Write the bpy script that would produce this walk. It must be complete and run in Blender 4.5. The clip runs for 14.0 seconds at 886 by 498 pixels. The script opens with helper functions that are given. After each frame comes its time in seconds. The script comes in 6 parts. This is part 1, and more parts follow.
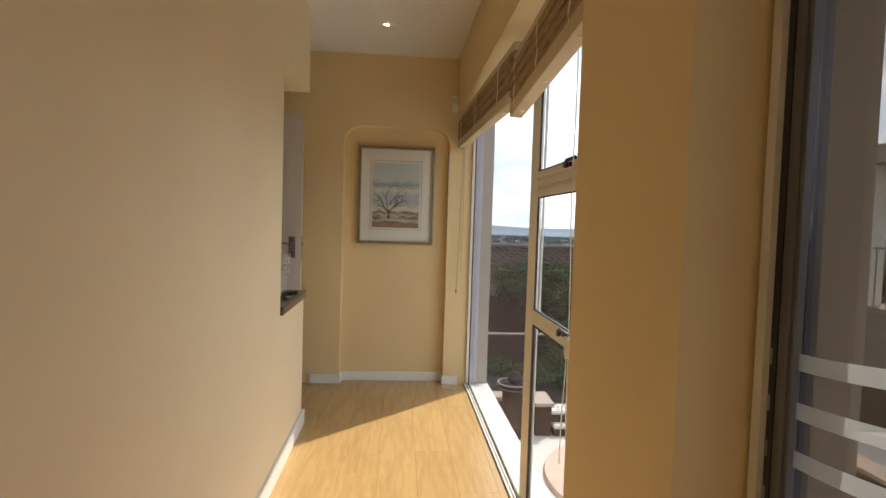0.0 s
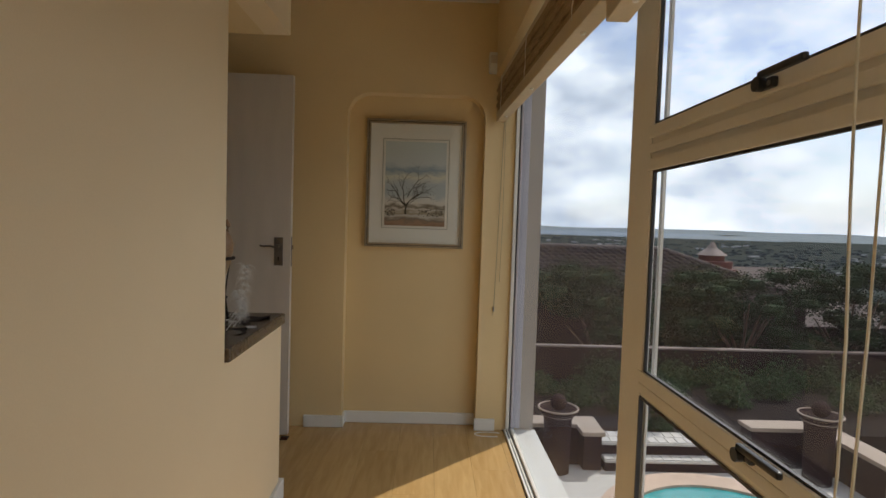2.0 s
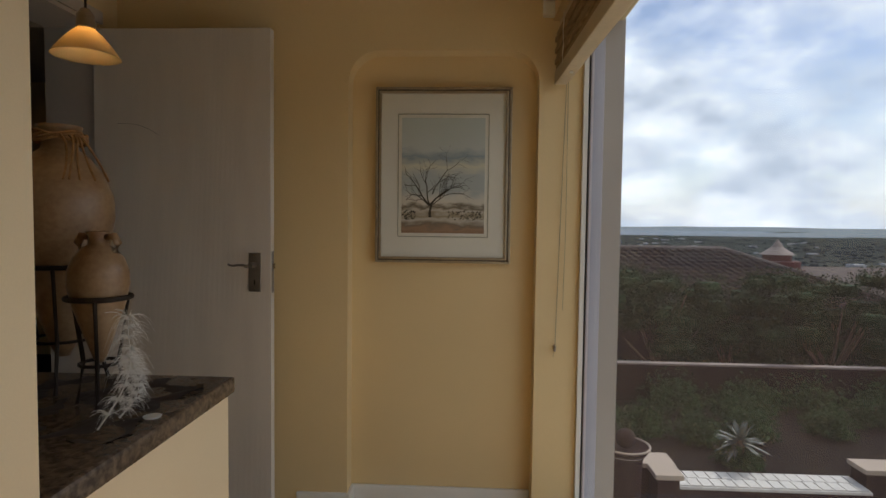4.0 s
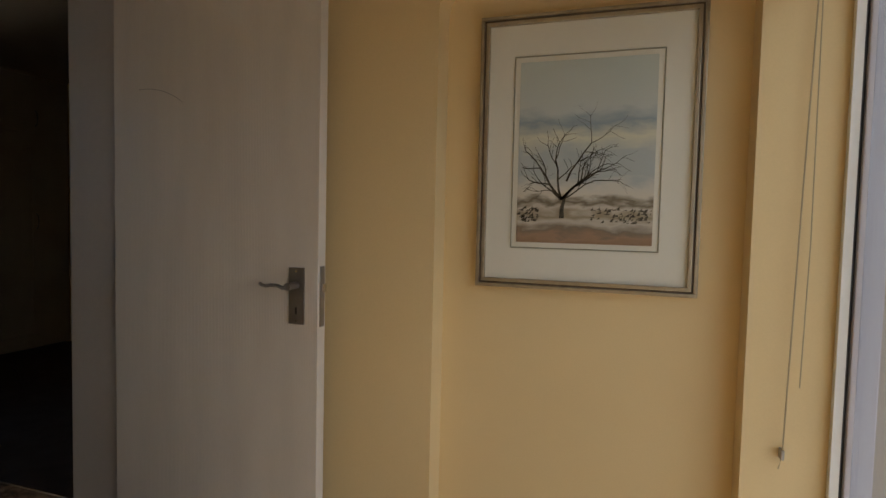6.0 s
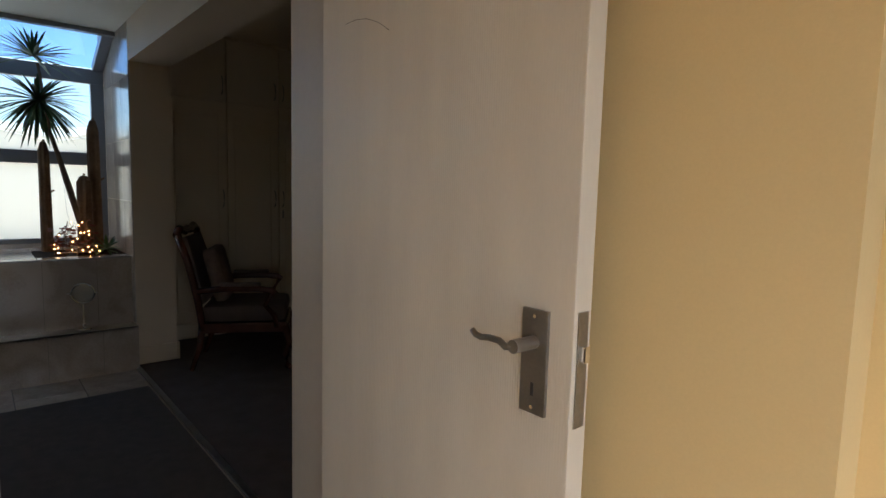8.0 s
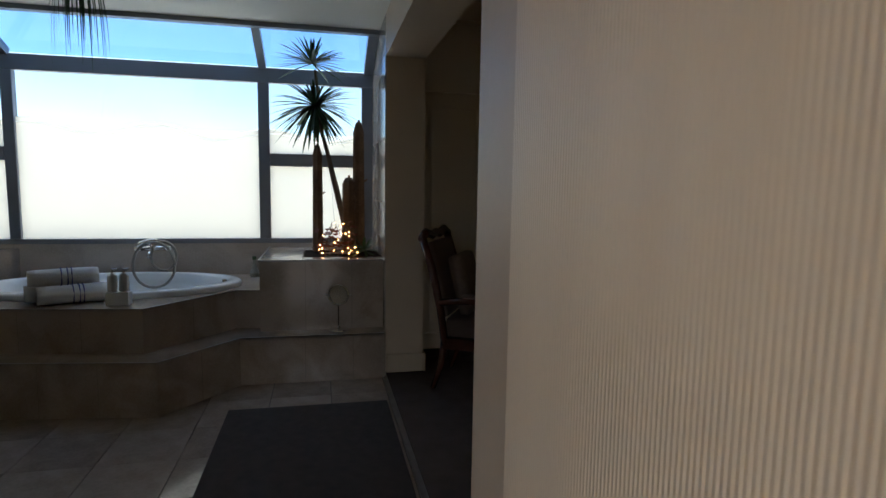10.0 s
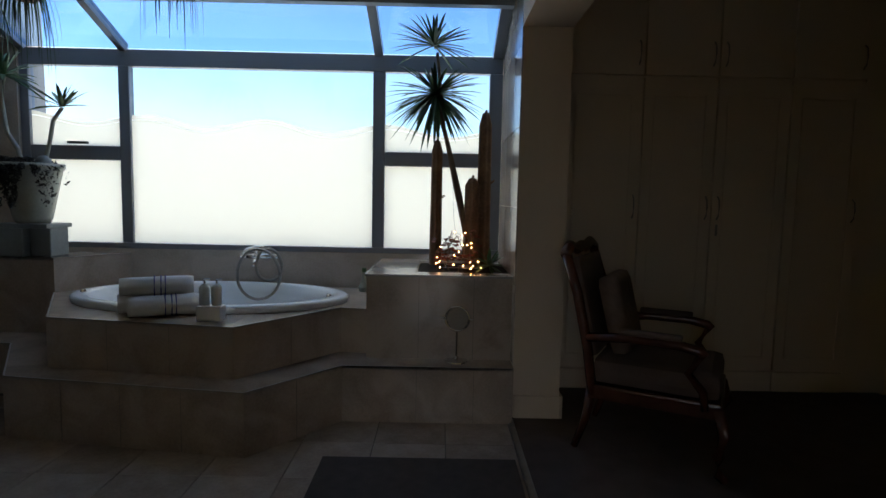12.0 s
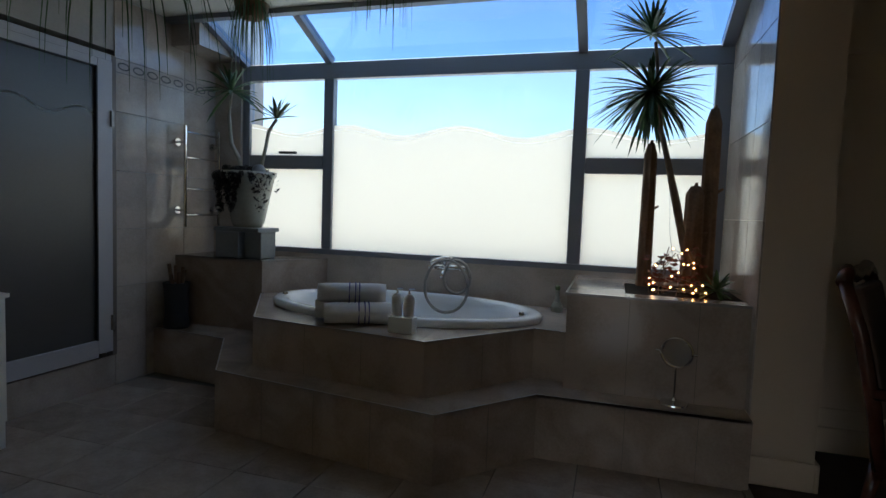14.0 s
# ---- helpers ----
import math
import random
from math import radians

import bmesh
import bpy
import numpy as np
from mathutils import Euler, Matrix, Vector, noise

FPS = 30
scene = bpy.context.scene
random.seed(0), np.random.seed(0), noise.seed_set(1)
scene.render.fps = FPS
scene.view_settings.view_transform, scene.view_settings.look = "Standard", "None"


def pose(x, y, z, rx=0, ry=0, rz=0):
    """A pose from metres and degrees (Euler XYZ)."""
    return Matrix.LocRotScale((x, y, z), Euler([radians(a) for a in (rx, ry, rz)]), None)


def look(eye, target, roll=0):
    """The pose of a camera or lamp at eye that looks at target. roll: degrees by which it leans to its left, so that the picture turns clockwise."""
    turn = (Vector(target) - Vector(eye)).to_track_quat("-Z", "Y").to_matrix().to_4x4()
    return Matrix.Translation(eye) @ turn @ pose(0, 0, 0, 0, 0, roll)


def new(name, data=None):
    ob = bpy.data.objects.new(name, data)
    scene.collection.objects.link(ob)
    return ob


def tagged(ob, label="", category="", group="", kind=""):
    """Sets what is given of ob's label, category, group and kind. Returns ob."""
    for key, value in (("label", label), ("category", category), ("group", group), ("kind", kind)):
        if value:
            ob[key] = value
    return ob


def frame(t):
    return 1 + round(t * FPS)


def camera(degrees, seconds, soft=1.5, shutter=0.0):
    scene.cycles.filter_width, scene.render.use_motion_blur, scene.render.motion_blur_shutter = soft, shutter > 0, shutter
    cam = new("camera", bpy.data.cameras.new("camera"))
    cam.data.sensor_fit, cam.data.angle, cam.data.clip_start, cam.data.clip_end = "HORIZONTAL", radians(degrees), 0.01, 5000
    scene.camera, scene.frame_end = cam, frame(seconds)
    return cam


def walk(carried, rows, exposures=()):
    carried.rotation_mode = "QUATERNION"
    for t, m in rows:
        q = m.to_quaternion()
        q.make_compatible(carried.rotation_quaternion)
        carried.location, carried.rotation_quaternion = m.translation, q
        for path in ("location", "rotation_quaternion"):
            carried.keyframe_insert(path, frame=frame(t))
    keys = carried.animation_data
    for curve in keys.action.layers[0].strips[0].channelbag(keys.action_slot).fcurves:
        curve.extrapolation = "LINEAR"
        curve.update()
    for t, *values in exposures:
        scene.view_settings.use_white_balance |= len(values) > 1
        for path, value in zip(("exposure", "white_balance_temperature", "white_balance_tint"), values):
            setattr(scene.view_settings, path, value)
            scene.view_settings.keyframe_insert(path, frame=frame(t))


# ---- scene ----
cam = camera(76.7, 14.0)
PATH = [
    (0, (0.538, 0.166, 1.234), (0.699, 2.157, 1.143), 1.8),
    (0.5, (0.578, 0.415, 1.22), (0.702, 2.409, 1.132), 1.8),
    (1, (0.546, 0.672, 1.236), (0.647, 2.667, 1.14), 1.8),
    (1.5, (0.569, 0.918, 1.222), (0.648, 2.914, 1.128), 1.9),
    (2, (0.598, 1.165, 1.223), (0.652, 3.162, 1.124), 1.8),
    (4.3, (0.634, 2.162, 1.242), (0.501, 4.156, 1.148), 0.9),
    (4.5, (0.627, 2.22, 1.251), (0.467, 4.211, 1.156), 1.1),
    (5, (0.632, 2.464, 1.249), (0.384, 4.446, 1.156), 1.1),
    (5.5, (0.656, 2.693, 1.255), (0.255, 4.65, 1.164), 1.2),
    (6, (0.635, 2.931, 1.244), (0.006, 4.827, 1.143), 1.3),
    (6.5, (0.581, 3.122, 1.273), (-0.193, 4.961, 1.133), 1.5),
    (7, (0.541, 3.341, 1.314), (-0.488, 5.042, 1.097), 1.7),
    (7.5, (0.48, 3.5, 1.299), (-0.871, 4.959, 1.083), 1.2),
    (8, (0.299, 3.632, 1.275), (-1.223, 4.913, 1.064), 1.5),
    (8.5, (0.163, 3.751, 1.26), (-1.502, 4.836, 1.038), 1.0),
    (9, (0.037, 3.874, 1.249), (-1.769, 4.705, 1.032), 1.0),
    (11.5, (-0.884, 4.157, 1.205), (-2.872, 4.248, 1.007), 0.8),
    (12, (-1.017, 4.061, 1.182), (-3.009, 4.071, 1.001), 1.2),
    (12.5, (-1.123, 3.985, 1.166), (-3.114, 3.887, 0.997), 1.3),
    (13, (-1.22, 3.916, 1.15), (-3.198, 3.658, 1.002), 1.6),
    (13.5, (-1.277, 3.875, 1.141), (-3.224, 3.444, 0.997), 1.9),
    (14, (-1.31, 3.852, 1.135), (-3.221, 3.278, 0.997), 2.1),
]
EXPOSURES = [(0, 0.14), (1, -0.07), (2, -0.58), (4.5, -0.5), (6, -0.02), (7.5, 0.80), (9, 0.95), (11.5, 0.9), (14, 0.8)]
walk(cam, [(t, look(eye, target, roll)) for t, eye, target, roll in PATH], EXPOSURES)

# ---- light ----
SUN_ELEV, SUN_DIR = radians(49), Vector((0.718, 0.696, 0)).normalized()
SUN_ROT = math.atan2(SUN_DIR.x, SUN_DIR.y)
world = bpy.data.worlds.new("sky")
scene.world = world
world.use_nodes = True
wn, wl = world.node_tree.nodes, world.node_tree.links
wn.clear()
w_out = wn.new("ShaderNodeOutputWorld")
w_bg = wn.new("ShaderNodeBackground")
w_bg.inputs["Strength"].default_value = 0.19
w_sky = wn.new("ShaderNodeTexSky")
w_sky.sky_type, w_sky.sun_disc = "NISHITA", False
w_sky.sun_elevation, w_sky.sun_rotation = SUN_ELEV, SUN_ROT
w_co = wn.new("ShaderNodeTexCoord")
w_map = wn.new("ShaderNodeMapping")
w_map.inputs["Scale"].default_value = (1.0, 1.0, 1.9)
w_map.inputs["Location"].default_value = (0.3, 0.1, 0.2)
w_noise = wn.new("ShaderNodeTexNoise")
w_noise.inputs["Scale"].default_value = 3.2
w_noise.inputs["Detail"].default_value = 9
w_noise.inputs["Roughness"].default_value = 0.58
w_ramp = wn.new("ShaderNodeValToRGB")
w_ramp.color_ramp.elements[0].position, w_ramp.color_ramp.elements[0].color = 0.32, (0, 0, 0, 1)
w_ramp.color_ramp.elements[1].position, w_ramp.color_ramp.elements[1].color = 0.52, (1, 1, 1, 1)
w_mix = wn.new("ShaderNodeMixRGB")
w_n2 = wn.new("ShaderNodeTexNoise")
w_n2.inputs["Scale"].default_value = 7.0
w_n2.inputs["Detail"].default_value = 7
w_r2 = wn.new("ShaderNodeValToRGB")
w_r2.color_ramp.elements[0].position, w_r2.color_ramp.elements[0].color = 0.35, (6.0, 6.7, 7.5, 1)
w_r2.color_ramp.elements[1].position, w_r2.color_ramp.elements[1].color = 0.65, (12.3, 12.4, 12.2, 1)
wl.new(w_co.outputs["Generated"], w_map.inputs["Vector"])
wl.new(w_map.outputs[0], w_noise.inputs["Vector"])
wl.new(w_map.outputs[0], w_n2.inputs["Vector"])
wl.new(w_noise.outputs[0], w_ramp.inputs[0])
wl.new(w_n2.outputs[0], w_r2.inputs[0])
w_sep = wn.new("ShaderNodeSeparateXYZ")
w_rng = wn.new("ShaderNodeMapRange")
w_rng.inputs["From Min"].default_value, w_rng.inputs["From Max"].default_value = -0.9, 0.2
w_rng.inputs["To Min"].default_value, w_rng.inputs["To Max"].default_value = 0.04, 1.0
w_mul = wn.new("ShaderNodeMath")
w_mul.operation = "MULTIPLY"
wl.new(w_co.outputs["Generated"], w_sep.inputs[0])
wl.new(w_sep.outputs["X"], w_rng.inputs["Value"])
wl.new(w_rng.outputs[0], w_mul.inputs[0])
wl.new(w_ramp.outputs[0], w_mul.inputs[1])
w_low = wn.new("ShaderNodeMapRange")
w_low.inputs["From Min"].default_value, w_low.inputs["From Max"].default_value = 0.0, 0.16
w_low.inputs["To Min"].default_value, w_low.inputs["To Max"].default_value = 0.9, 0.0
w_lmul = wn.new("ShaderNodeMath")
w_lmul.operation = "MULTIPLY"
w_max = wn.new("ShaderNodeMath")
w_max.operation = "MAXIMUM"
wl.new(w_sep.outputs["Z"], w_low.inputs["Value"])
wl.new(w_low.outputs[0], w_lmul.inputs[0])
wl.new(w_rng.outputs[0], w_lmul.inputs[1])
wl.new(w_lmul.outputs[0], w_max.inputs[0])
wl.new(w_mul.outputs[0], w_max.inputs[1])
wl.new(w_max.outputs[0], w_mix.inputs[0])
wl.new(w_sky.outputs[0], w_mix.inputs[1])
wl.new(w_r2.outputs[0], w_mix.inputs[2])
wl.new(w_mix.outputs[0], w_bg.inputs[0])
wl.new(w_bg.outputs[0], w_out.inputs[0])

sun_data = bpy.data.lights.new("sun", "SUN")
sun_data.energy, sun_data.angle, sun_data.color = 4.3, radians(0.6), (1.0, 0.94, 0.84)
sun = new("sun", sun_data)
sun_vec = SUN_DIR * math.cos(SUN_ELEV) + Vector((0, 0, math.sin(SUN_ELEV)))
sun.matrix_world = look(sun_vec * 20, (0, 0, 0))
scene.view_settings.exposure = 0.0


# ---- materials ----
def mat(name, color, rough=0.6, metal=0.0, vary=0.12, scale=3.0, fine=60.0, bump=0.08, spec=0.5, dist=0.002, axis_scale=(1, 1, 1), per_object=0.0):
    m = bpy.data.materials.new(name)
    m.use_nodes = True
    n, l = m.node_tree.nodes, m.node_tree.links
    b = n["Principled BSDF"]
    b.inputs["Roughness"].default_value = rough
    b.inputs["Metallic"].default_value = metal
    b.inputs["Specular IOR Level"].default_value = spec
    co = n.new("ShaderNodeTexCoord")
    mp = n.new("ShaderNodeMapping")
    mp.inputs["Scale"].default_value = axis_scale
    l.new(co.outputs["Object"], mp.inputs["Vector"])
    big, small = n.new("ShaderNodeTexNoise"), n.new("ShaderNodeTexNoise")
    big.inputs["Scale"].default_value, small.inputs["Scale"].default_value = scale, fine
    big.inputs["Detail"].default_value = 4
    l.new(mp.outputs[0], big.inputs["Vector"])
    l.new(mp.outputs[0], small.inputs["Vector"])
    add = n.new("ShaderNodeMath")
    add.operation = "MULTIPLY_ADD"
    l.new(small.outputs[0], add.inputs[0])
    add.inputs[1].default_value = 0.35
    l.new(big.outputs[0], add.inputs[2])
    last = add.outputs[0]
    if per_object:
        info = n.new("ShaderNodeObjectInfo")
        pa = n.new("ShaderNodeMath")
        pa.operation = "MULTIPLY_ADD"
        l.new(info.outputs["Random"], pa.inputs[0])
        pa.inputs[1].default_value = per_object
        l.new(last, pa.inputs[2])
        last = pa.outputs[0]
    rmp = n.new("ShaderNodeValToRGB")
    rmp.color_ramp.elements[0].position, rmp.color_ramp.elements[1].position = 0.42, 0.95 + per_object * 0.5
    rmp.color_ramp.elements[0].color = (*[c * (1 - vary) for c in color], 1)
    rmp.color_ramp.elements[1].color = (*[min(1, c * (1 + vary)) for c in color], 1)
    l.new(last, rmp.inputs[0])
    l.new(rmp.outputs[0], b.inputs["Base Color"])
    bp = n.new("ShaderNodeBump")
    bp.inputs["Strength"].default_value, bp.inputs["Distance"].default_value = bump, dist
    l.new(small.outputs[0], bp.inputs["Height"])
    l.new(bp.outputs[0], b.inputs["Normal"])
    return m


def two_tone(name, a, b_, rough, scale=6.0, distort=1.0, lo=0.4, hi=0.62, bump=0.05, axis_scale=(1, 1, 1), per_object=0.0, spec=0.5):
    m = mat(name, a, rough, 0, 0.1, scale, 80, bump, spec, 0.002, axis_scale, per_object)
    n, l = m.node_tree.nodes, m.node_tree.links
    rmp = next(x for x in n if x.bl_idname == "ShaderNodeValToRGB")
    rmp.color_ramp.elements[0].position, rmp.color_ramp.elements[1].position = lo + 0.17, hi + 0.17 + per_object
    rmp.color_ramp.elements[0].color, rmp.color_ramp.elements[1].color = (*a, 1), (*b_, 1)
    for x in n:
        if x.bl_idname == "ShaderNodeTexNoise" and x.inputs["Scale"].default_value == scale:
            x.inputs["Distortion"].default_value = distort
    return m


def glow(name, color, strength):
    m = bpy.data.materials.new(name)
    m.use_nodes = True
    b = m.node_tree.nodes["Principled BSDF"]
    b.inputs["Base Color"].default_value = (*color, 1)
    b.inputs["Emission Color"].default_value = (*color, 1)
    b.inputs["Emission Strength"].default_value = strength
    return m


def glass(name, tint=(0.93, 0.96, 0.95), gloss=0.07, veil=0.0):
    """Clear pane; the last share scatters daylight in place of a reflected veil."""
    m = bpy.data.materials.new(name)
    m.use_nodes = True
    n, l = m.node_tree.nodes, m.node_tree.links
    n.clear()
    out, mix = n.new("ShaderNodeOutputMaterial"), n.new("ShaderNodeMixShader")
    tr, gl = n.new("ShaderNodeBsdfTransparent"), n.new("ShaderNodeBsdfGlossy")
    tr.inputs[0].default_value = (*tint, 1)
    gl.inputs["Roughness"].default_value = 0.02
    mix.inputs[0].default_value = gloss
    l.new(tr.outputs[0], mix.inputs[1])
    l.new(gl.outputs[0], mix.inputs[2])
    last = mix
    if veil:
        film, sc = n.new("ShaderNodeMixShader"), n.new("ShaderNodeBsdfTranslucent")
        # pinkish scatter colour imitates the lit room mirrored in the pane
        sc.inputs[0].default_value = (0.80, 0.60, 0.64, 1)
        film.inputs[0].default_value = veil
        l.new(mix.outputs[0], film.inputs[1])
        l.new(sc.outputs[0], film.inputs[2])
        last = film
    l.new(last.outputs[0], out.inputs[0])
    return m


def translucent(name, color, share=0.7, clear=0.0):
    m = bpy.data.materials.new(name)
    m.use_nodes = True
    n, l = m.node_tree.nodes, m.node_tree.links
    n.clear()
    out, mix = n.new("ShaderNodeOutputMaterial"), n.new("ShaderNodeMixShader")
    tr, df = n.new("ShaderNodeBsdfTranslucent"), n.new("ShaderNodeBsdfDiffuse")
    tr.inputs[0].default_value = (*color, 1)
    df.inputs[0].default_value = (*color, 1)
    mix.inputs[0].default_value = share
    l.new(df.outputs[0], mix.inputs[1])
    l.new(tr.outputs[0], mix.inputs[2])
    last = mix
    if clear:
        cm, ct = n.new("ShaderNodeMixShader"), n.new("ShaderNodeBsdfTransparent")
        cm.inputs[0].default_value = clear
        l.new(mix.outputs[0], cm.inputs[1])
        l.new(ct.outputs[0], cm.inputs[2])
        last = cm
    l.new(last.outputs[0], out.inputs[0])
    return m


M_WALL = mat("cream_wall_paint", (0.770, 0.592, 0.318), 0.6, vary=0.05, scale=1.5, fine=240, bump=0.10, spec=0.3, dist=0.001)
# Lighter copy of the cream wall: the window's whiter light is in the colour.
M_WALL_LIT = mat("window_lit_cream_wall", (0.82, 0.67, 0.44), 0.6, vary=0.05, scale=1.2, fine=240, bump=0.10, spec=0.3, dist=0.001)
M_WALL2 = mat("beige_dressing_paint", (0.58, 0.47, 0.36), 0.6, vary=0.05, scale=1.5, fine=240, bump=0.1, spec=0.3, dist=0.001)
M_CEIL = mat("white_ceiling_paint", (0.78, 0.76, 0.70), 0.7, vary=0.03, scale=1.2, fine=200, bump=0.05)
M_TRIM = mat("white_gloss_trim", (0.80, 0.78, 0.72), 0.35, vary=0.04, scale=4, fine=60, bump=0.05)
M_DOOR = mat("off_white_door_paint", (0.66, 0.60, 0.52), 0.5, vary=0.06, scale=2, fine=60, bump=0.15, axis_scale=(6, 6, 1))
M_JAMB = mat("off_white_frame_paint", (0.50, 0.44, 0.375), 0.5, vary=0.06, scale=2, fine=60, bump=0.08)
M_WOODFLOOR = two_tone("honey_laminate", (0.45, 0.27, 0.100), (0.58, 0.38, 0.162), 0.24, 5, 0.6, 0.3, 0.75, 0.03, (7, 0.8, 7), 0.12)
M_ALU = mat("cream_powder_coated_aluminium", (0.76, 0.72, 0.65), 0.4, 0.0, 0.05, 6, 90, 0.04)
M_ALU_DARK = mat("black_rubber_seal", (0.03, 0.03, 0.035), 0.5)
M_ALU_GREY = mat("grey_aluminium_track", (0.42, 0.42, 0.42), 0.35, 0.6, 0.08)
M_STILE_GREY = mat("lavender_grey_aluminium", (0.50, 0.47, 0.50), 0.4, 0.0, 0.04, 6, 90, 0.04)
M_STILE = mat("dark_grey_aluminium", (0.13, 0.13, 0.15), 0.35, 0.3, 0.05)
M_BLACK = mat("black_plastic_latch", (0.02, 0.02, 0.022), 0.35)
M_GLASS = glass("window_glass", (0.90, 0.92, 0.95), 0.04, 0.006)
M_GLASS_BATH = glass("bath_window_glass", (0.80, 0.86, 0.92), 0.04)
M_GLASS_BATH_BLUE = glass("blue_bath_glass", (0.60, 0.75, 0.92), 0.04)
M_GLASS_FIXED = glass("tinted_fixed_glass", (0.84, 0.87, 0.91), 0.05, 0.010)
M_GLASS_DOOR = glass("grey_tinted_door_glass", (0.60, 0.58, 0.57), 0.08)
M_GLASS_TILE = mat("dark_frosted_glass", (0.09, 0.085, 0.08), 0.32, vary=0.1, scale=2)
M_GLASS_BLUE = glass("blue_solar_glass", (0.58, 0.75, 0.95), 0.05)
M_FROST = translucent("frosted_film", (0.76, 0.72, 0.61), 0.98, 0.03)
M_FILMEDGE = translucent("film_edge", (1.0, 1.0, 0.97), 0.98)
M_FROST2 = translucent("frosted_band", (0.75, 0.78, 0.78), 0.5, 0.45)
M_BLIND = two_tone("woven_bamboo", (0.20, 0.12, 0.05), (0.50, 0.35, 0.19), 0.8, 4, 0.3, 0.3, 0.7, 0.5, (3, 3, 120))
M_BLINDRAIL = mat("pale_blind_rail", (0.60, 0.49, 0.32), 0.6)
M_CORD = mat("cream_cord", (0.80, 0.77, 0.68), 0.8)
M_CORD_DULL = mat("dull_cord", (0.42, 0.33, 0.20), 0.8)
M_GRANITE = two_tone("brown_granite", (0.055, 0.038, 0.028), (0.15, 0.11, 0.08), 0.25, 60, 0.4, 0.35, 0.65, 0.02)
M_FRAME = mat("champagne_silver_frame", (0.42, 0.36, 0.26), 0.35, 0.7, 0.15, 30, 200, 0.1)
M_FRAME_DARK = mat("dark_frame_edge", (0.12, 0.09, 0.06), 0.5)
M_MATBOARD = mat("cream_mat_board", (0.72, 0.70, 0.60), 0.8, vary=0.02)
M_MATLINE = mat("olive_mat_line", (0.36, 0.35, 0.26), 0.8)
M_BARK_PAINT = mat("painted_tree_brown", (0.07, 0.06, 0.04), 0.9, vary=0.4, scale=60)
M_STEEL = mat("brushed_pewter", (0.30, 0.28, 0.26), 0.35, 0.85, 0.15, 20, 200, 0.1)
M_CHROME = mat("chrome", (0.75, 0.75, 0.76), 0.12, 1.0, 0.03, 4, 60, 0.0)
M_CLAY = two_tone("fired_clay", (0.20, 0.105, 0.05), (0.40, 0.27, 0.15), 0.32, 5, 0.8, 0.3, 0.7, 0.12)
M_IRON = mat("wrought_iron", (0.03, 0.022, 0.018), 0.5, 0.6)
M_RAFFIA = mat("raffia_rope", (0.30, 0.16, 0.06), 0.9, vary=0.3, scale=60)
M_FEATHER = translucent("white_feather", (0.85, 0.85, 0.83), 0.35)
M_CLOTH = mat("dark_brown_cloth", (0.035, 0.025, 0.022), 0.9)
M_CARPET = mat("charcoal_carpet", (0.085, 0.062, 0.052), 0.95, vary=0.25, scale=8, fine=400, bump=0.5)
M_RUG = mat("dark_grey_rug", (0.06, 0.046, 0.040), 0.95, vary=0.2, scale=20, fine=400, bump=0.6)
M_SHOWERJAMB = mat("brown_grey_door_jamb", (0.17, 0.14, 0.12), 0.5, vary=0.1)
M_SHOWERFRAME = mat("white_shower_frame", (0.46, 0.45, 0.47), 0.35, vary=0.04)
M_TILE = two_tone("marbled_grey_beige_tile", (0.26, 0.205, 0.165), (0.42, 0.345, 0.29), 0.13, 4, 1.2, 0.35, 0.68, 0.01, per_object=0.3)
M_TILE_WALL = two_tone("marbled_wall_tile", (0.34, 0.285, 0.24), (0.52, 0.45, 0.39), 0.13, 3, 1.3, 0.35, 0.68, 0.01, per_object=0.3)
M_GROUT = mat("dark_grout", (0.12, 0.11, 0.10), 0.9)
M_PALEGROUT = mat("pale_grey_grout", (0.42, 0.40, 0.38), 0.9)
M_JOINT = mat("beige_joint", (0.22, 0.19, 0.16), 0.9)
M_PORCELAIN = mat("white_acrylic", (0.80, 0.82, 0.84), 0.12, vary=0.02)
M_TOWEL = mat("white_terry_towel", (0.75, 0.74, 0.74), 0.95, vary=0.05, fine=300, bump=0.9)
M_TOWELBAND = mat("blue_towel_band", (0.10, 0.12, 0.30), 0.9)
M_CABINET = mat("cream_cabinet_paint", (0.66, 0.55, 0.43), 0.45, vary=0.04)
M_CHAIRWOOD = mat("dark_mahogany", (0.075, 0.026, 0.016), 0.22, vary=0.3, scale=9)
M_CHAIRFABRIC = mat("grey_brown_upholstery", (0.12, 0.085, 0.07), 0.9, vary=0.15, fine=300, bump=0.4)
M_CUSHION = mat("taupe_cushion_fabric", (0.17, 0.12, 0.095), 0.9, vary=0.2, scale=25)
M_LEAF = mat("dark_green_leaf", (0.045, 0.10, 0.03), 0.45, vary=0.4, scale=9)
M_TRAIL = mat("dark_trailing_leaf", (0.018, 0.015, 0.012), 0.7, vary=0.4, scale=30)
M_STEM = mat("dry_cane", (0.16, 0.11, 0.07), 0.8, vary=0.3, scale=20)
M_CACTUS = mat("dried_cactus_wood", (0.17, 0.10, 0.055), 0.8, vary=0.4, scale=14, bump=0.6)
M_POT = mat("glazed_stone_pot", (0.34, 0.34, 0.29), 0.22, vary=0.2)
M_BLOCK = mat("grey_stone_block", (0.18, 0.20, 0.21), 0.5, vary=0.2)
M_SOIL = mat("soil", (0.016, 0.011, 0.009), 0.95, vary=0.3, scale=40, spec=0.1)
M_TERRA = mat("copper_leaves", (0.22, 0.06, 0.03), 0.5, vary=0.4)
M_LED = glow("warm_fairy_light", (1.0, 0.45, 0.14), 14)
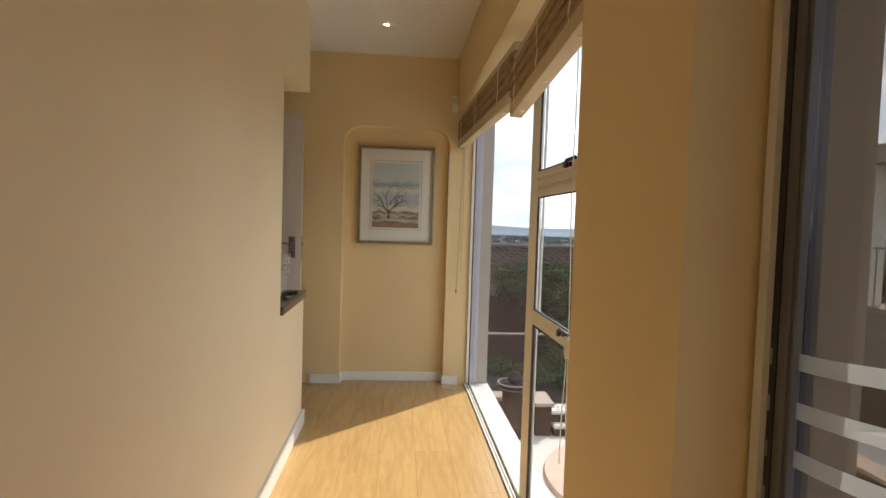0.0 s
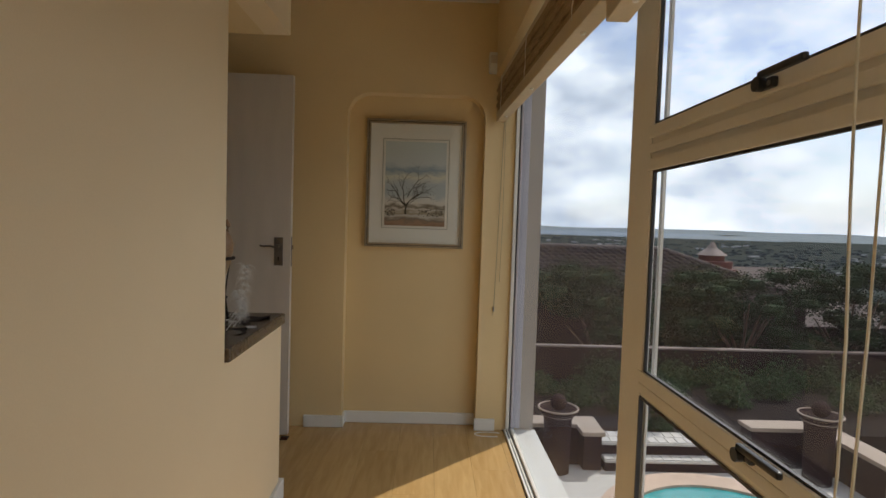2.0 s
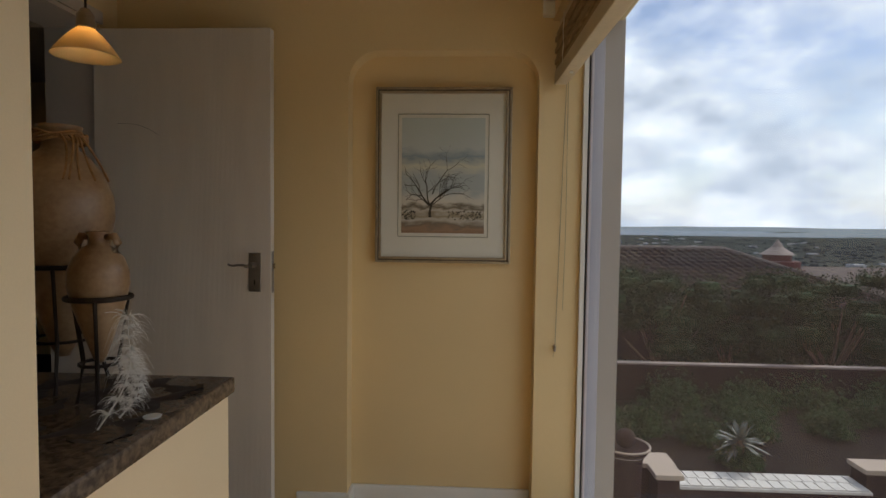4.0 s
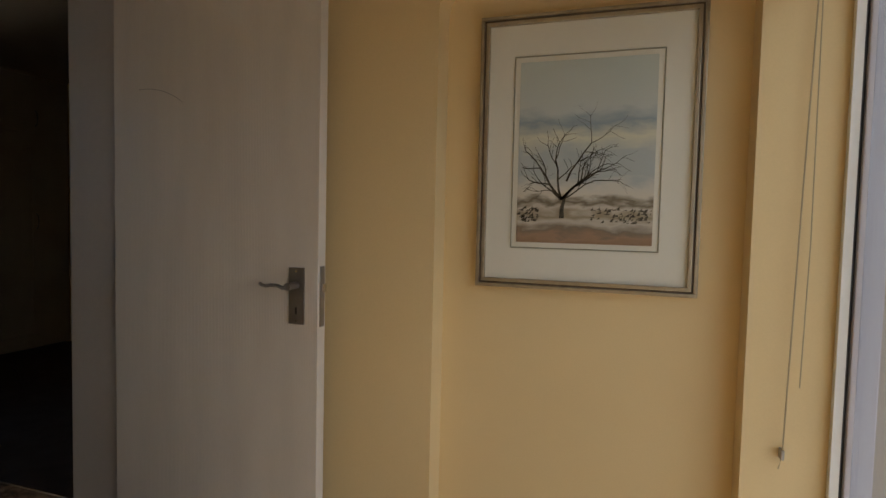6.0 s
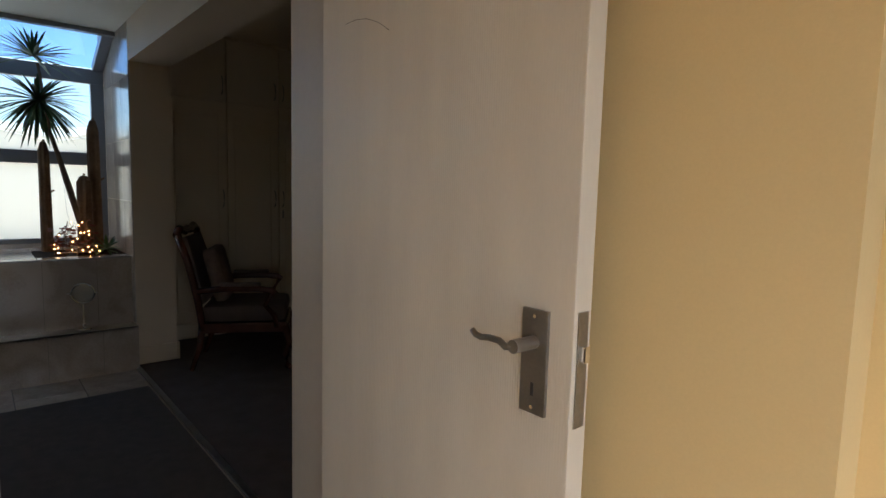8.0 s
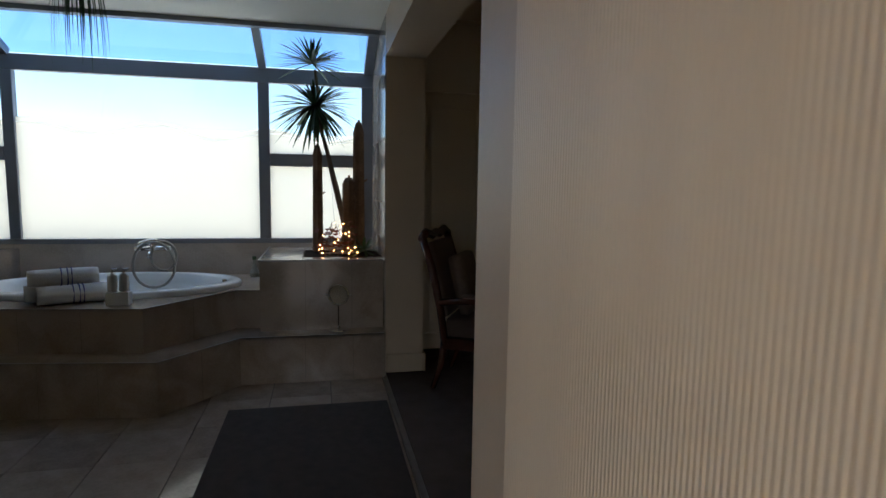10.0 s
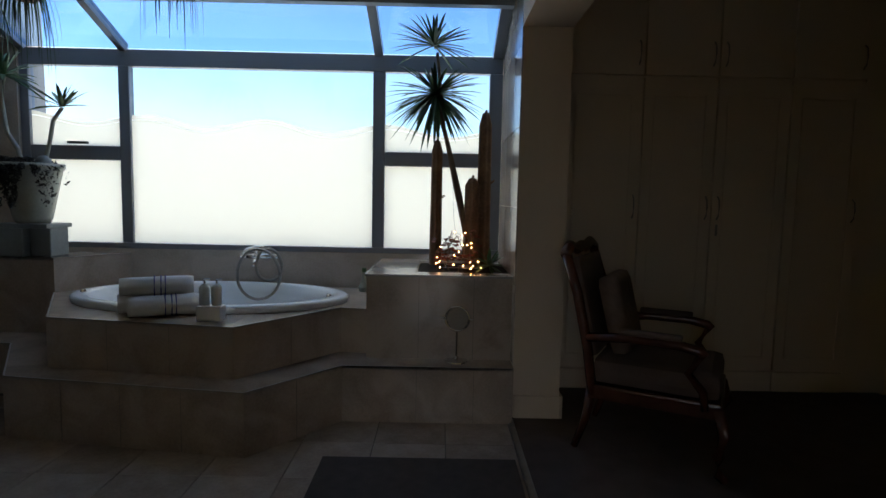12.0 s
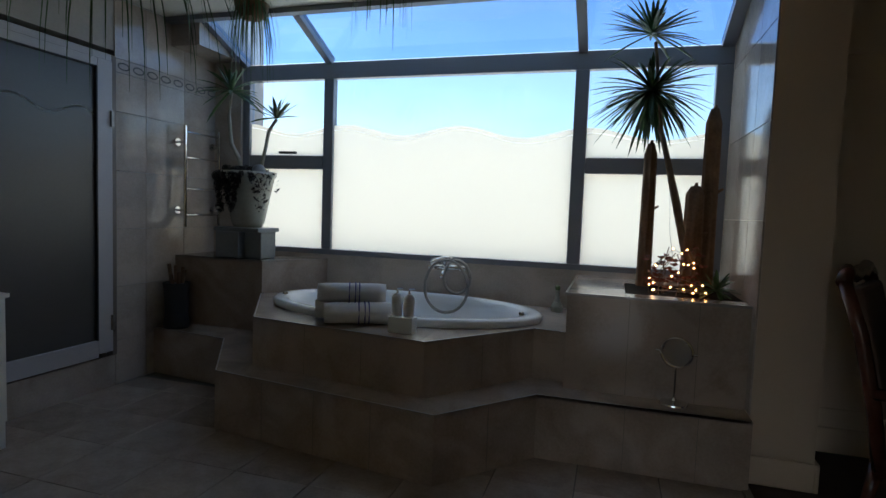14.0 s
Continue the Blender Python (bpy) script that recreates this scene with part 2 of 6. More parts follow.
M_SHADE = translucent("amber_glass_shade", (0.92, 0.74, 0.44), 0.6)
M_BULB = glow("warm_bulb", (1.0, 0.72, 0.4), 12)
M_LAMP = glow("downlight_lens", (1.0, 0.86, 0.66), 14)
M_LAMP_STRONG = glow("strong_downlight_lens", (1.0, 0.72, 0.46), 3000)
M_SKYBLUE = mat("painted_water", (0.5, 0.5, 0.5), 0.8)
M_PLASTER_OUT = mat("beige_exterior_plaster", (0.42, 0.36, 0.30), 0.9, vary=0.08, fine=120, bump=0.3)
M_BOUNCE = mat("white_bounce_render", (0.74, 0.72, 0.67), 0.9, vary=0.04, fine=90, bump=0.2)
M_PLANTER = mat("brown_exterior_plaster", (0.038, 0.022, 0.021), 0.9, vary=0.15, fine=90, bump=0.4, spec=0.1)
M_COPING_DARK = mat("dull_brown_coping", (0.26, 0.20, 0.17), 0.85, vary=0.2)
M_COPING = mat("tan_coping", (0.40, 0.31, 0.24), 0.8, vary=0.1)
M_PAVE = mat("pale_cobble_paving", (0.58, 0.54, 0.49), 0.8, vary=0.15, scale=20, fine=90, bump=0.5)
M_POOLRIM = mat("sandstone_pool_rim", (0.55, 0.40, 0.30), 0.8, vary=0.15, scale=8)
M_WATER = mat("turquoise_pool_water", (0.05, 0.33, 0.33), 0.05, vary=0.25, scale=2, fine=14, bump=0.3)
# Bluish dark green: distance haze is put into the ground colour.
M_GROUND = two_tone("hazy_scrub_ground", (0.028, 0.036, 0.031), (0.058, 0.066, 0.060), 1.0, 0.02, 0.5, 0.3, 0.65, 0.2, spec=0.0)
M_LAWN = mat("lawn", (0.07, 0.12, 0.03), 0.9, vary=0.3, scale=3, fine=60, bump=0.4)
M_ROOFTILE = mat("grey_brown_roof_tile", (0.135, 0.105, 0.092), 0.85, vary=0.3, scale=5, per_object=0.2, spec=0.15)
M_REDBRICK = mat("red_brick_turret", (0.12, 0.035, 0.025), 0.9, vary=0.2, scale=20)
M_HEDGE = mat("hedge_leaf", (0.034, 0.056, 0.024), 0.9, vary=0.5, scale=4, spec=0.1)
# Far trees and hills carry aerial haze in their base colours.
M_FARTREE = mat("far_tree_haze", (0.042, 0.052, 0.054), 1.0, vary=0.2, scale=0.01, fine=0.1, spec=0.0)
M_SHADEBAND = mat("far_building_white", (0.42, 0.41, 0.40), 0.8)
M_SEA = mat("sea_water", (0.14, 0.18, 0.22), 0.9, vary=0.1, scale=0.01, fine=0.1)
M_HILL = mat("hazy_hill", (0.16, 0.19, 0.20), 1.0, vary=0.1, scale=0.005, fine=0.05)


def door_flutes():
    n, l = M_DOOR.node_tree.nodes, M_DOOR.node_tree.links
    co, wave = n.new("ShaderNodeTexCoord"), n.new("ShaderNodeTexWave")
    wave.bands_direction = "X"
    wave.inputs["Scale"].default_value = 62
    wave.inputs["Distortion"].default_value = 0.7
    wave.inputs["Detail"].default_value = 3
    mp = n.new("ShaderNodeMapping")
    mp.inputs["Scale"].default_value = (1, 0, 0.12)
    l.new(co.outputs["Object"], mp.inputs[0])
    l.new(mp.outputs[0], wave.inputs["Vector"])
    bp = next(x for x in n if x.bl_idname == "ShaderNodeBump")
    bp.inputs["Strength"].default_value, bp.inputs["Distance"].default_value = 0.36, 0.0019
    msk, mr_, mu_ = n.new("ShaderNodeTexNoise"), n.new("ShaderNodeMapRange"), n.new("ShaderNodeMath")
    mu_.operation = "MULTIPLY"
    msk.inputs["Scale"].default_value = 2.6
    mr_.inputs["From Min"].default_value, mr_.inputs["From Max"].default_value = 0.44, 0.62
    l.new(co.outputs["Object"], msk.inputs["Vector"])
    l.new(msk.outputs[0], mr_.inputs["Value"])
    l.new(mr_.outputs[0], mu_.inputs[0])
    l.new(wave.outputs["Fac"], mu_.inputs[1])
    l.new(mu_.outputs[0], bp.inputs["Height"])


door_flutes()


# ---- mesh helpers ----
def add_box(bm, lo, hi, bevel=0.0):
    x0, y0, z0 = lo
    x1, y1, z1 = hi
    v = [bm.verts.new(p) for p in ((x0, y0, z0), (x1, y0, z0), (x1, y1, z0), (x0, y1, z0), (x0, y0, z1), (x1, y0, z1), (x1, y1, z1), (x0, y1, z1))]
    faces = [bm.faces.new([v[i] for i in f]) for f in ((3, 2, 1, 0), (4, 5, 6, 7), (0, 1, 5, 4), (1, 2, 6, 5), (2, 3, 7, 6), (3, 0, 4, 7))]
    if bevel:
        bmesh.ops.bevel(bm, geom=list({e for f in faces for e in f.edges}), offset=bevel, segments=2, affect="EDGES", profile=0.6)


def boxes(*items, bevel=0.0):
    bm = bmesh.new()
    for lo, hi in items:
        add_box(bm, lo, hi, bevel)
    return bm


def link_mesh(name, bm, material, smooth=False):
    me = bpy.data.meshes.new(name)
    bmesh.ops.recalc_face_normals(bm, faces=bm.faces[:])
    if smooth:
        for f in bm.faces:
            f.smooth = True
    bm.to_mesh(me)
    bm.free()
    me.materials.append(material)
    return new(name, me)


def part(name, bm, material, parent, label="", smooth=False, kind=""):
    ob = link_mesh(name, bm, material, smooth)
    ob.parent = parent
    return tagged(ob, label, kind=kind)


def thing(name, at, label, category, group=""):
    e = new(name)
    e.location = at
    return tagged(e, label, category, group)


def solid(name, bm, material, label, category, group="", smooth=False, at=(0, 0, 0)):
    ob = link_mesh(name, bm, material, smooth)
    ob.location = at
    return tagged(ob, label, category, group)


def structure(name, bm, material, label="", smooth=False):
    return tagged(link_mesh(name, bm, material, smooth), label, kind="structure")


def tube(bm, pts, r, sides=8, taper=None):
    pts = [Vector(p) for p in pts]
    rings = []
    up = Vector((0, 0, 1))
    for i, p in enumerate(pts):
        d = (pts[min(i + 1, len(pts) - 1)] - pts[max(i - 1, 0)]).normalized()
        a = d.cross(up)
        if a.length < 0.05:
            a = d.cross(Vector((1, 0, 0)))
        a.normalize()
        b = d.cross(a)
        k = r if taper is None else r * (1 + (taper - 1) * i / (len(pts) - 1))
        rings.append([bm.verts.new(p + a * k * math.cos(2 * math.pi * j / sides) + b * k * math.sin(2 * math.pi * j / sides)) for j in range(sides)])
    for q, s in zip(rings, rings[1:]):
        for j in range(sides):
            bm.faces.new((q[j], q[(j + 1) % sides], s[(j + 1) % sides], s[j]))
    bm.faces.new(rings[0])
    bm.faces.new(rings[-1][::-1])


def tube_bm(pts, r, sides=8, taper=None):
    bm = bmesh.new()
    tube(bm, pts, r, sides, taper)
    return bm


def lathe(profile, sides=32, centre=(0, 0), sx=1.0, sy=1.0, bm=None):
    bm = bm or bmesh.new()
    rings = []
    for r, z in profile:
        rings.append([bm.verts.new((centre[0] + sx * r * math.cos(2 * math.pi * j / sides), centre[1] + sy * r * math.sin(2 * math.pi * j / sides), z)) for j in range(sides)])
    for q, s in zip(rings, rings[1:]):
        for j in range(sides):
            bm.faces.new((q[j], q[(j + 1) % sides], s[(j + 1) % sides], s[j]))
    for ring in (rings[0], rings[-1]):
        if len({tuple(round(c, 5) for c in v.co) for v in ring}) > 2:
            bm.faces.new(ring)
    return bm


def prism(poly, z0, z1, bm=None):
    bm = bm or bmesh.new()
    a = [bm.verts.new((x, y, z0)) for x, y in poly]
    b = [bm.verts.new((x, y, z1)) for x, y in poly]
    bm.faces.new(a[::-1])
    bm.faces.new(b)
    for i in range(len(poly)):
        j = (i + 1) % len(poly)
        bm.faces.new((a[i], a[j], b[j], b[i]))
    return bm


def arc_points(fn, n):
    return [fn(i / n) for i in range(n + 1)]


# ---- hall structure ----
CEIL = 2.47
EY = 4.41                      # face of the end wall
XW = 1.122                     # glass of the hall window
structure("floor_base", boxes(((-1.1, -1.6, -0.12), (1.2, 4.6, -0.012))), M_GROUT)
structure("ceiling_hall", boxes(((-1.1, -1.6, CEIL), (1.3, 4.7, CEIL + 0.1))), M_CEIL)


def curved_cut_wall(name, x0, x1, y0, y1, z0, z1, hole, material):
    """A wall along x between y0 and y1 with a hole given as (x, z) points, counter-clockwise, open to the floor."""
    bm = bmesh.new()
    outline = [(x0, z0)] + hole + [(x1, z0), (x1, z1), (x0, z1)]
    f = [bm.verts.new((x, y0, z)) for x, z in outline]
    b = [bm.verts.new((x, y1, z)) for x, z in outline]
    bm.faces.new(f)
    bm.faces.new(b[::-1])
    for i in range(len(outline)):
        j = (i + 1) % len(outline)
        bm.faces.new((f[i], b[i], b[j], f[j]))
    bm.normal_update()
    bmesh.ops.triangulate(bm, faces=bm.faces[:])
    return structure(name, bm, material)


NX0, NX1, NZ, NR = 0.118, 0.908, 1.945, 0.13
niche = [(NX0, 0.0)] + [(NX0 + NR - NR * math.cos(a), NZ - NR + NR * math.sin(a)) for a in [math.pi / 2 * i / 8 for i in range(9)]]
niche += [(NX1 - NR + NR * math.sin(a), NZ - NR + NR * math.cos(a)) for a in [math.pi / 2 * i / 8 for i in range(9)]] + [(NX1, 0.0)]
curved_cut_wall("wall_end", -1.08, 1.09, EY, 4.5, 0.0, CEIL, niche, M_WALL)
structure("wall_end_back", boxes(((-1.08, 4.5, 0), (1.09, 4.62, CEIL))), M_WALL)
structure("wall_left", boxes(((-0.12, -1.5, 0), (-0.012, 2.87, CEIL)), ((-0.12, 2.87, 1.99), (-0.012, 3.60, CEIL)), ((-0.12, 2.87, 0), (-0.012, 3.53, 0.768))), M_WALL_LIT)
structure("bulkhead", boxes(((-0.87, 2.75, 1.99), (-0.12, 3.60, CEIL))), M_WALL)
structure("wall_alcove", boxes(((-0.87, 2.75, 0), (-0.12, 2.87, 1.989)), ((-0.87, 3.41, 0), (-0.12, 3.53, 0.768))), M_WALL)
structure("wall_behind", boxes(((-0.12, -1.62, 0), (1.3, -1.5, CEIL))), M_WALL)
structure("wall_doorway", boxes(((-1.08, 1.0, 0), (-0.87, 3.63, 2.36)), ((-1.08, 3.63, 2.015), (-0.87, 4.30, 2.36)), ((-1.08, 4.30, 0), (-0.87, EY, 2.36)), ((-1.08, 1.0, 2.36), (-0.87, EY, CEIL))), M_WALL)
structure("wall_right", boxes(((0.96, 0.964, 0), (1.24, 1.485, CEIL)), ((0.96, 1.485, 2.06), (1.24, 4.408, CEIL)), ((1.092, 4.408, 0), (1.235, 4.62, CEIL)), ((0.96, -1.5, 2.12), (1.24, 0.964, CEIL))), M_WALL)
structure("wall_right_sill", boxes(((1.075, 1.487, -0.12), (1.25, 4.404, -0.004))), M_PLASTER_OUT)


def skirt(name, lo, hi, material=M_TRIM):
    return structure(name, boxes((lo, hi), bevel=0.006), material)


skirt("baseboard_left", (-0.012, -1.5, 0), (0.004, 3.545, 0.09))
skirt("baseboard_left_end", (-0.85, 3.5455, 0), (0.004, 3.5615, 0.09))
skirt("baseboard_niche", (NX0 + 0.002, 4.482, 0), (NX1 - 0.002, 4.498, 0.07))
skirt("baseboard_nib", (-0.10, EY - 0.016, 0), (NX0, EY, 0.07))
skirt("baseboard_nib_side", (NX0 - 0.0, EY - 0.016, 0), (NX0 + 0.015, 4.481, 0.07))
skirt("baseboard_corner", (NX1 - 0.01, EY - 0.02, 0), (1.02, EY - 0.002, 0.07))
skirt("baseboard_right", (0.944, 0.964, 0), (0.96, 1.485, 0.09))


# ---- hall window ----
def bar(name, lo, hi, parent, material=M_ALU, bevel=0.006):
    return part(name, boxes((lo, hi), bevel=bevel), material, parent)


win = tagged(new("window_1"), "tall cream aluminium hall window with opening sashes", kind="structure")
FX0, FX1 = 1.115, 1.134
WY0, WM0, WM1, WY1 = 1.49, 2.475, 2.615, 4.404      # near end, mullion, far end
bar("inner_track", (1.076, WY0, -0.003), (1.087, WY1, 0.012), win, M_TRIM, 0.001)
bar("seal", (1.0875, WY0, -0.003), (1.0925, WY1, 0.009), win, M_ALU_DARK, 0)
bar("mid_track", (1.093, WY0, -0.003), (1.102, WY1, 0.010), win, M_TRIM, 0.001)
bar("seal", (1.1025, WY0, -0.003), (1.1085, WY1, 0.008), win, M_ALU_DARK, 0)
bar("bottom_rail", (1.109, WY0, -0.003), (1.135, WY1, 0.024), win)
bar("outer_sill", (1.1355, WY0, -0.003), (1.26, WY1, 0.010), win, M_ALU, 0.002)
bar("top_rail", (FX0, WY0, 1.99), (FX1, WY1, 2.055), win)
bar("end_trim", (1.085, 4.386, 0.013), (1.104, WY1, 1.989), win, M_TRIM, 0.001)
bar("seal", (1.1045, 4.390, 0.013), (1.1105, WY1, 1.989), win, M_ALU_DARK, 0)
bar("end_stile", (1.111, 4.378, 0.025), (1.165, WY1, 1.989), win, M_STILE_GREY, 0.003)
bar("mullion", (FX0, WM0, 0.025), (FX1, WM1, 1.989), win)
bar("near_stile", (FX0, WY0, 0.025), (FX1, 1.55, 1.989), win)
ZT = ((0.822, 0.878), (1.358, 1.456))          # transoms behind the sash rails
for z0, z1 in ZT:
    bar("transom", (FX0, 1.551, z0), (1.121, WM0 - 0.001, z1), win)
for z in (0.834, 1.396):
    bar("transom_bead", (FX0 - 0.007, 1.551, z), (FX0 - 0.0005, WM0 - 0.001, z + 0.022), win, M_ALU, 0.003)


def sash(y0, y1, z0, z1, name="sash_frame"):
    w = 0.028
    xa, xb = FX0 - 0.012, FX0 - 0.001
    bm = boxes(((xa, y0, z0), (xb, y1, z0 + w)), ((xa, y0, z1 - w), (xb, y1, z1)), ((xa, y0, z0 + w), (xb, y0 + w, z1 - w)), ((xa, y1 - w, z0 + w), (xb, y1, z1 - w)), bevel=0.003)
    fr = part(name, bm, M_ALU, win)
    a, b, c, d = y0 + w, y1 - w, z0 + w, z1 - w
    xs0, xs1 = xa + 0.004, xb
    part("seal", boxes(((xs0, a, c), (xs1, a + 0.006, d)), ((xs0, b - 0.006, c), (xs1, b, d)), ((xs0, a + 0.006, c), (xs1, b - 0.006, c + 0.005)), ((xs0, a + 0.006, d - 0.005), (xs1, b - 0.006, d))), M_ALU_DARK, fr, "black rubber glazing seal")
    part("glazing_bead", boxes(((XW + 0.005, b - 0.012, c - 0.01), (FX1, b + 0.002, d + 0.01))), M_TRIM, fr, "white glazing bead")
    # Thin black strip stands for the shade in the gap beside the sash.
    part("gap_shade_strip", boxes(((xb, y1 + 0.0005, z0), (xb + 0.0008, y1 + 0.004, z1))), M_ALU_DARK, fr, "black strip for the shaded gap beside the sash")


sash(1.552, 2.468, 1.430, 1.985)
sash(1.552, 2.468, 0.860, 1.382)
bar("seal", (FX0 - 0.002, WM0 - 0.006, 0.026), (FX0 + 0.008, WM0 - 0.001, 0.821), win, M_ALU_DARK, 0)
bar("seal", (FX0 - 0.002, 1.551, 0.816), (FX0 + 0.008, WM0 - 0.007, 0.8215), win, M_ALU_DARK, 0)
bar("glazing_bead", (XW + 0.005, WM0 - 0.012, 0.026), (FX1, WM0 - 0.001, 0.821), win, M_TRIM, 0.002)
for z0, z1 in ((0.026, 0.8215), (0.8225, 1.3785), (1.3795, 1.989)):
    g = part("pane", boxes(((XW, 1.551, z0), (XW + 0.004, WM0 - 0.001, z1))), M_GLASS, win, "clear glass")
    g.visible_shadow = False
g = part("pane", boxes(((XW, WM1 + 0.001, 0.026), (XW + 0.004, 4.377, 1.988))), M_GLASS_FIXED, win, "clear glass")
g.visible_shadow = False


def latch(y, z):
    x = FX0 - 0.012
    h = part("window_latch", boxes(((x - 0.010, y - 0.004, z - 0.012), (x - 0.0005, y + 0.030, z + 0.004)), bevel=0.003), M_BLACK, win, "black plastic latch")
    part("latch_lever", boxes(((x - 0.020, y - 0.085, z + 0.003), (x - 0.0105, y + 0.022, z + 0.015)), bevel=0.004), M_BLACK, h)
    part("pivot", tube_bm([(x - 0.022, y + 0.020, z - 0.004), (x - 0.010, y + 0.020, z - 0.004)], 0.011, 16), M_BLACK, h)
    part("screw", tube_bm([(x - 0.0115, y + 0.004, z - 0.005), (x - 0.0098, y + 0.004, z - 0.005)], 0.004, 8), M_STEEL, h)


latch(1.985, 1.447)
latch(1.985, 0.880)


def blind(y0, y1, bottom, tilt, label):
    e = thing("bamboo_blind", (0.982, y0, bottom), label, "window blind", "bamboo blinds over the hall window")
    e.rotation_euler = (radians(tilt), 0, 0)
    n = 7
    L = y1 - y0
    for k in range(n):
        z = 0.055 + k * 0.022
        part("fold", boxes(((-0.012 - 0.006 * (k % 2), 0, z), (0.028 - 0.004 * (k % 3), L, z + 0.02)), bevel=0.004), M_BLIND, e)
    part("bottom_rail", boxes(((-0.016, 0, 0), (0.034, L, 0.052)), bevel=0.004), M_BLINDRAIL, e, "pale wooden bottom rail")
    part("headrail", boxes(((0.0, 0, 0.215), (0.03, L, 0.25))), M_BLINDRAIL, e)
    for f in (0.12, 0.5, 0.88):
        part("cord", tube_bm([(-0.022, L * f + 0.01 * math.sin(q * 2.1), 0.03 + q * 0.03) for q in range(7)], 0.002, 5), M_CORD, e)
        part("ring", lathe([(0.006, -0.006), (0.008, 0.0), (0.006, 0.006)], 10, (0.01, L * f)), M_CORD, e)
    return e


blind(2.43, 4.395, 1.725, 2.2, "folded bamboo roman blind at the far half of the hall window")
blind(1.49, 2.39, 1.735, -4.6, "folded bamboo roman blind at the near half of the hall window")

cords = thing("blind_cord", (1.03, 1.62, 0.86), "cream pull cords hanging before the opening sashes", "blind cord")
for i, dy in enumerate((0.0, 0.03, 0.05, 0.075, 0.115)):
    low = (0.16, -0.25, 0.05, -0.3, -0.32)[i]
    part("cord", tube_bm([(0.004 * math.sin(q * 1.3 + i), dy + 0.01 * math.sin(q * 0.7 + i * 2), low + q * (0.97 - low) / 9) for q in range(10)], 0.0017, 5), M_CORD, cords)
part("acorn", lathe([(0.003, 0.06), (0.009, 0.05), (0.013, 0.02), (0.010, 0.0)], 12, (0.0, 0.095), bm=None), M_CORD, cords, "cream plastic cord acorn")

cleat = thing("cord_cleat", (0.99, 4.384, 0.72), "small cleat with a looped blind cord", "cord cleat")
part("cleat_body", boxes(((-0.004, 0, -0.012), (0.004, 0.024, 0.012)), bevel=0.003), M_STEEL, cleat)
part("cord", tube_bm([(-0.006, 0.008, -0.035), (0.0, 0.004, 0.0), (0.014, 0.01, 0.6), (0.03, 0.012, 1.25)], 0.0018, 5), M_CORD_DULL, cleat)
part("cord", tube_bm([(0.028, 0.006, 0.16), (0.034, 0.006, 0.5), (0.032, 0.01, 1.24)], 0.0014, 5), M_CORD_DULL, cleat)

# sliding door beside the start
sd = tagged(new("door_1"), "sliding glass terrace door with frosted wavy bands", kind="structure")
part("jamb", boxes(((1.075, 0.937, 0.0), (1.13, 0.9565, 2.1))), M_ALU, sd)
part("jamb_seal", boxes(((1.085, 0.923, 0.0), (1.12, 0.9365, 2.1))), M_ALU_DARK, sd)
part("door_stile", boxes(((1.085, 0.901, 0.02), (1.125, 0.9225, 2.1)), bevel=0.004), M_STILE, sd)
part("door_bead", boxes(((1.088, 0.893, 0.02), (1.122, 0.9005, 2.1)), bevel=0.002), M_STILE, sd)
part("threshold", boxes(((1.06, -1.5, 0.0), (1.15, 0.892, 0.02))), M_ALU_GREY, sd)
part("door_head", boxes(((1.075, -1.5, 2.101), (1.13, 0.9565, 2.12))), M_ALU, sd)
g = part("door_glass", boxes(((1.10, -1.5, 0.021), (1.104, 0.8925, 2.1))), M_GLASS_DOOR, sd)
g.visible_shadow = False
for k in range(6):
    bm = bmesh.new()
    z = 1.068 - k * 0.068
    top, bot = [], []
    for i in range(49):
        y = 0.936 - i * 0.045
        x = 1.0835 if y > 0.893 else 1.0975
        dz = 0.015 * (1 - math.cos((0.936 - y) * 9.0))
        top.append(bm.verts.new((x, y, z + dz)))
        bot.append(bm.verts.new((x, y, z + dz - 0.024)))
    for i in range(48):
        bm.faces.new((top[i], top[i + 1], bot[i + 1], bot[i]))
    part("frosted_band", bm, M_FROST2, sd, "frosted wavy band on the glass")

# ---- picture ----
PX0, PX1, PZ0, PZ1 = 0.223, 0.804, 1.062, 1.810
pic = thing("framed_picture", ((PX0 + PX1) / 2, 4.497, PZ0), "framed watercolour of a bare tree in a champagne silver frame", "picture")
PW, PH = PX1 - PX0, PZ1 - PZ0


def frame_bm(w, h, t, y0, y1, z0=0.0):
    bm = bmesh.new()
    for lo, hi in (((-w / 2, y0, z0), (w / 2, y1, z0 + t)), ((-w / 2, y0, z0 + h - t), (w / 2, y1, z0 + h)), ((-w / 2, y0, z0 + t), (-w / 2 + t, y1, z0 + h - t)), ((w / 2 - t, y0, z0 + t), (w / 2, y1, z0 + h - t))):
        add_box(bm, lo, hi, 0.002)
    return bm


fr = part("frame", frame_bm(PW, PH, 0.010, -0.028, -0.001), M_FRAME, pic)
part("frame_groove", frame_bm(PW - 0.02, PH - 0.02, 0.005, -0.023, -0.002, 0.010), M_FRAME_DARK, fr)
part("inner_moulding", frame_bm(PW - 0.03, PH - 0.03, 0.010, -0.026, -0.002, 0.015), M_FRAME, fr)
part("mat_board", boxes(((-PW / 2 + 0.024, -0.014, 0.024), (PW / 2 - 0.024, -0.010, PH - 0.024))), M_MATBOARD, pic)
AX, AZ0, AZ1 = 0.178, 0.128, PH - 0.128
part("mat_line", frame_bm(2 * AX + 0.034, AZ1 - AZ0 + 0.034, 0.003, -0.0155, -0.0142, AZ0 - 0.017), M_MATLINE, pic)
art = bpy.data.materials.new("watercolour")
art.use_nodes = True
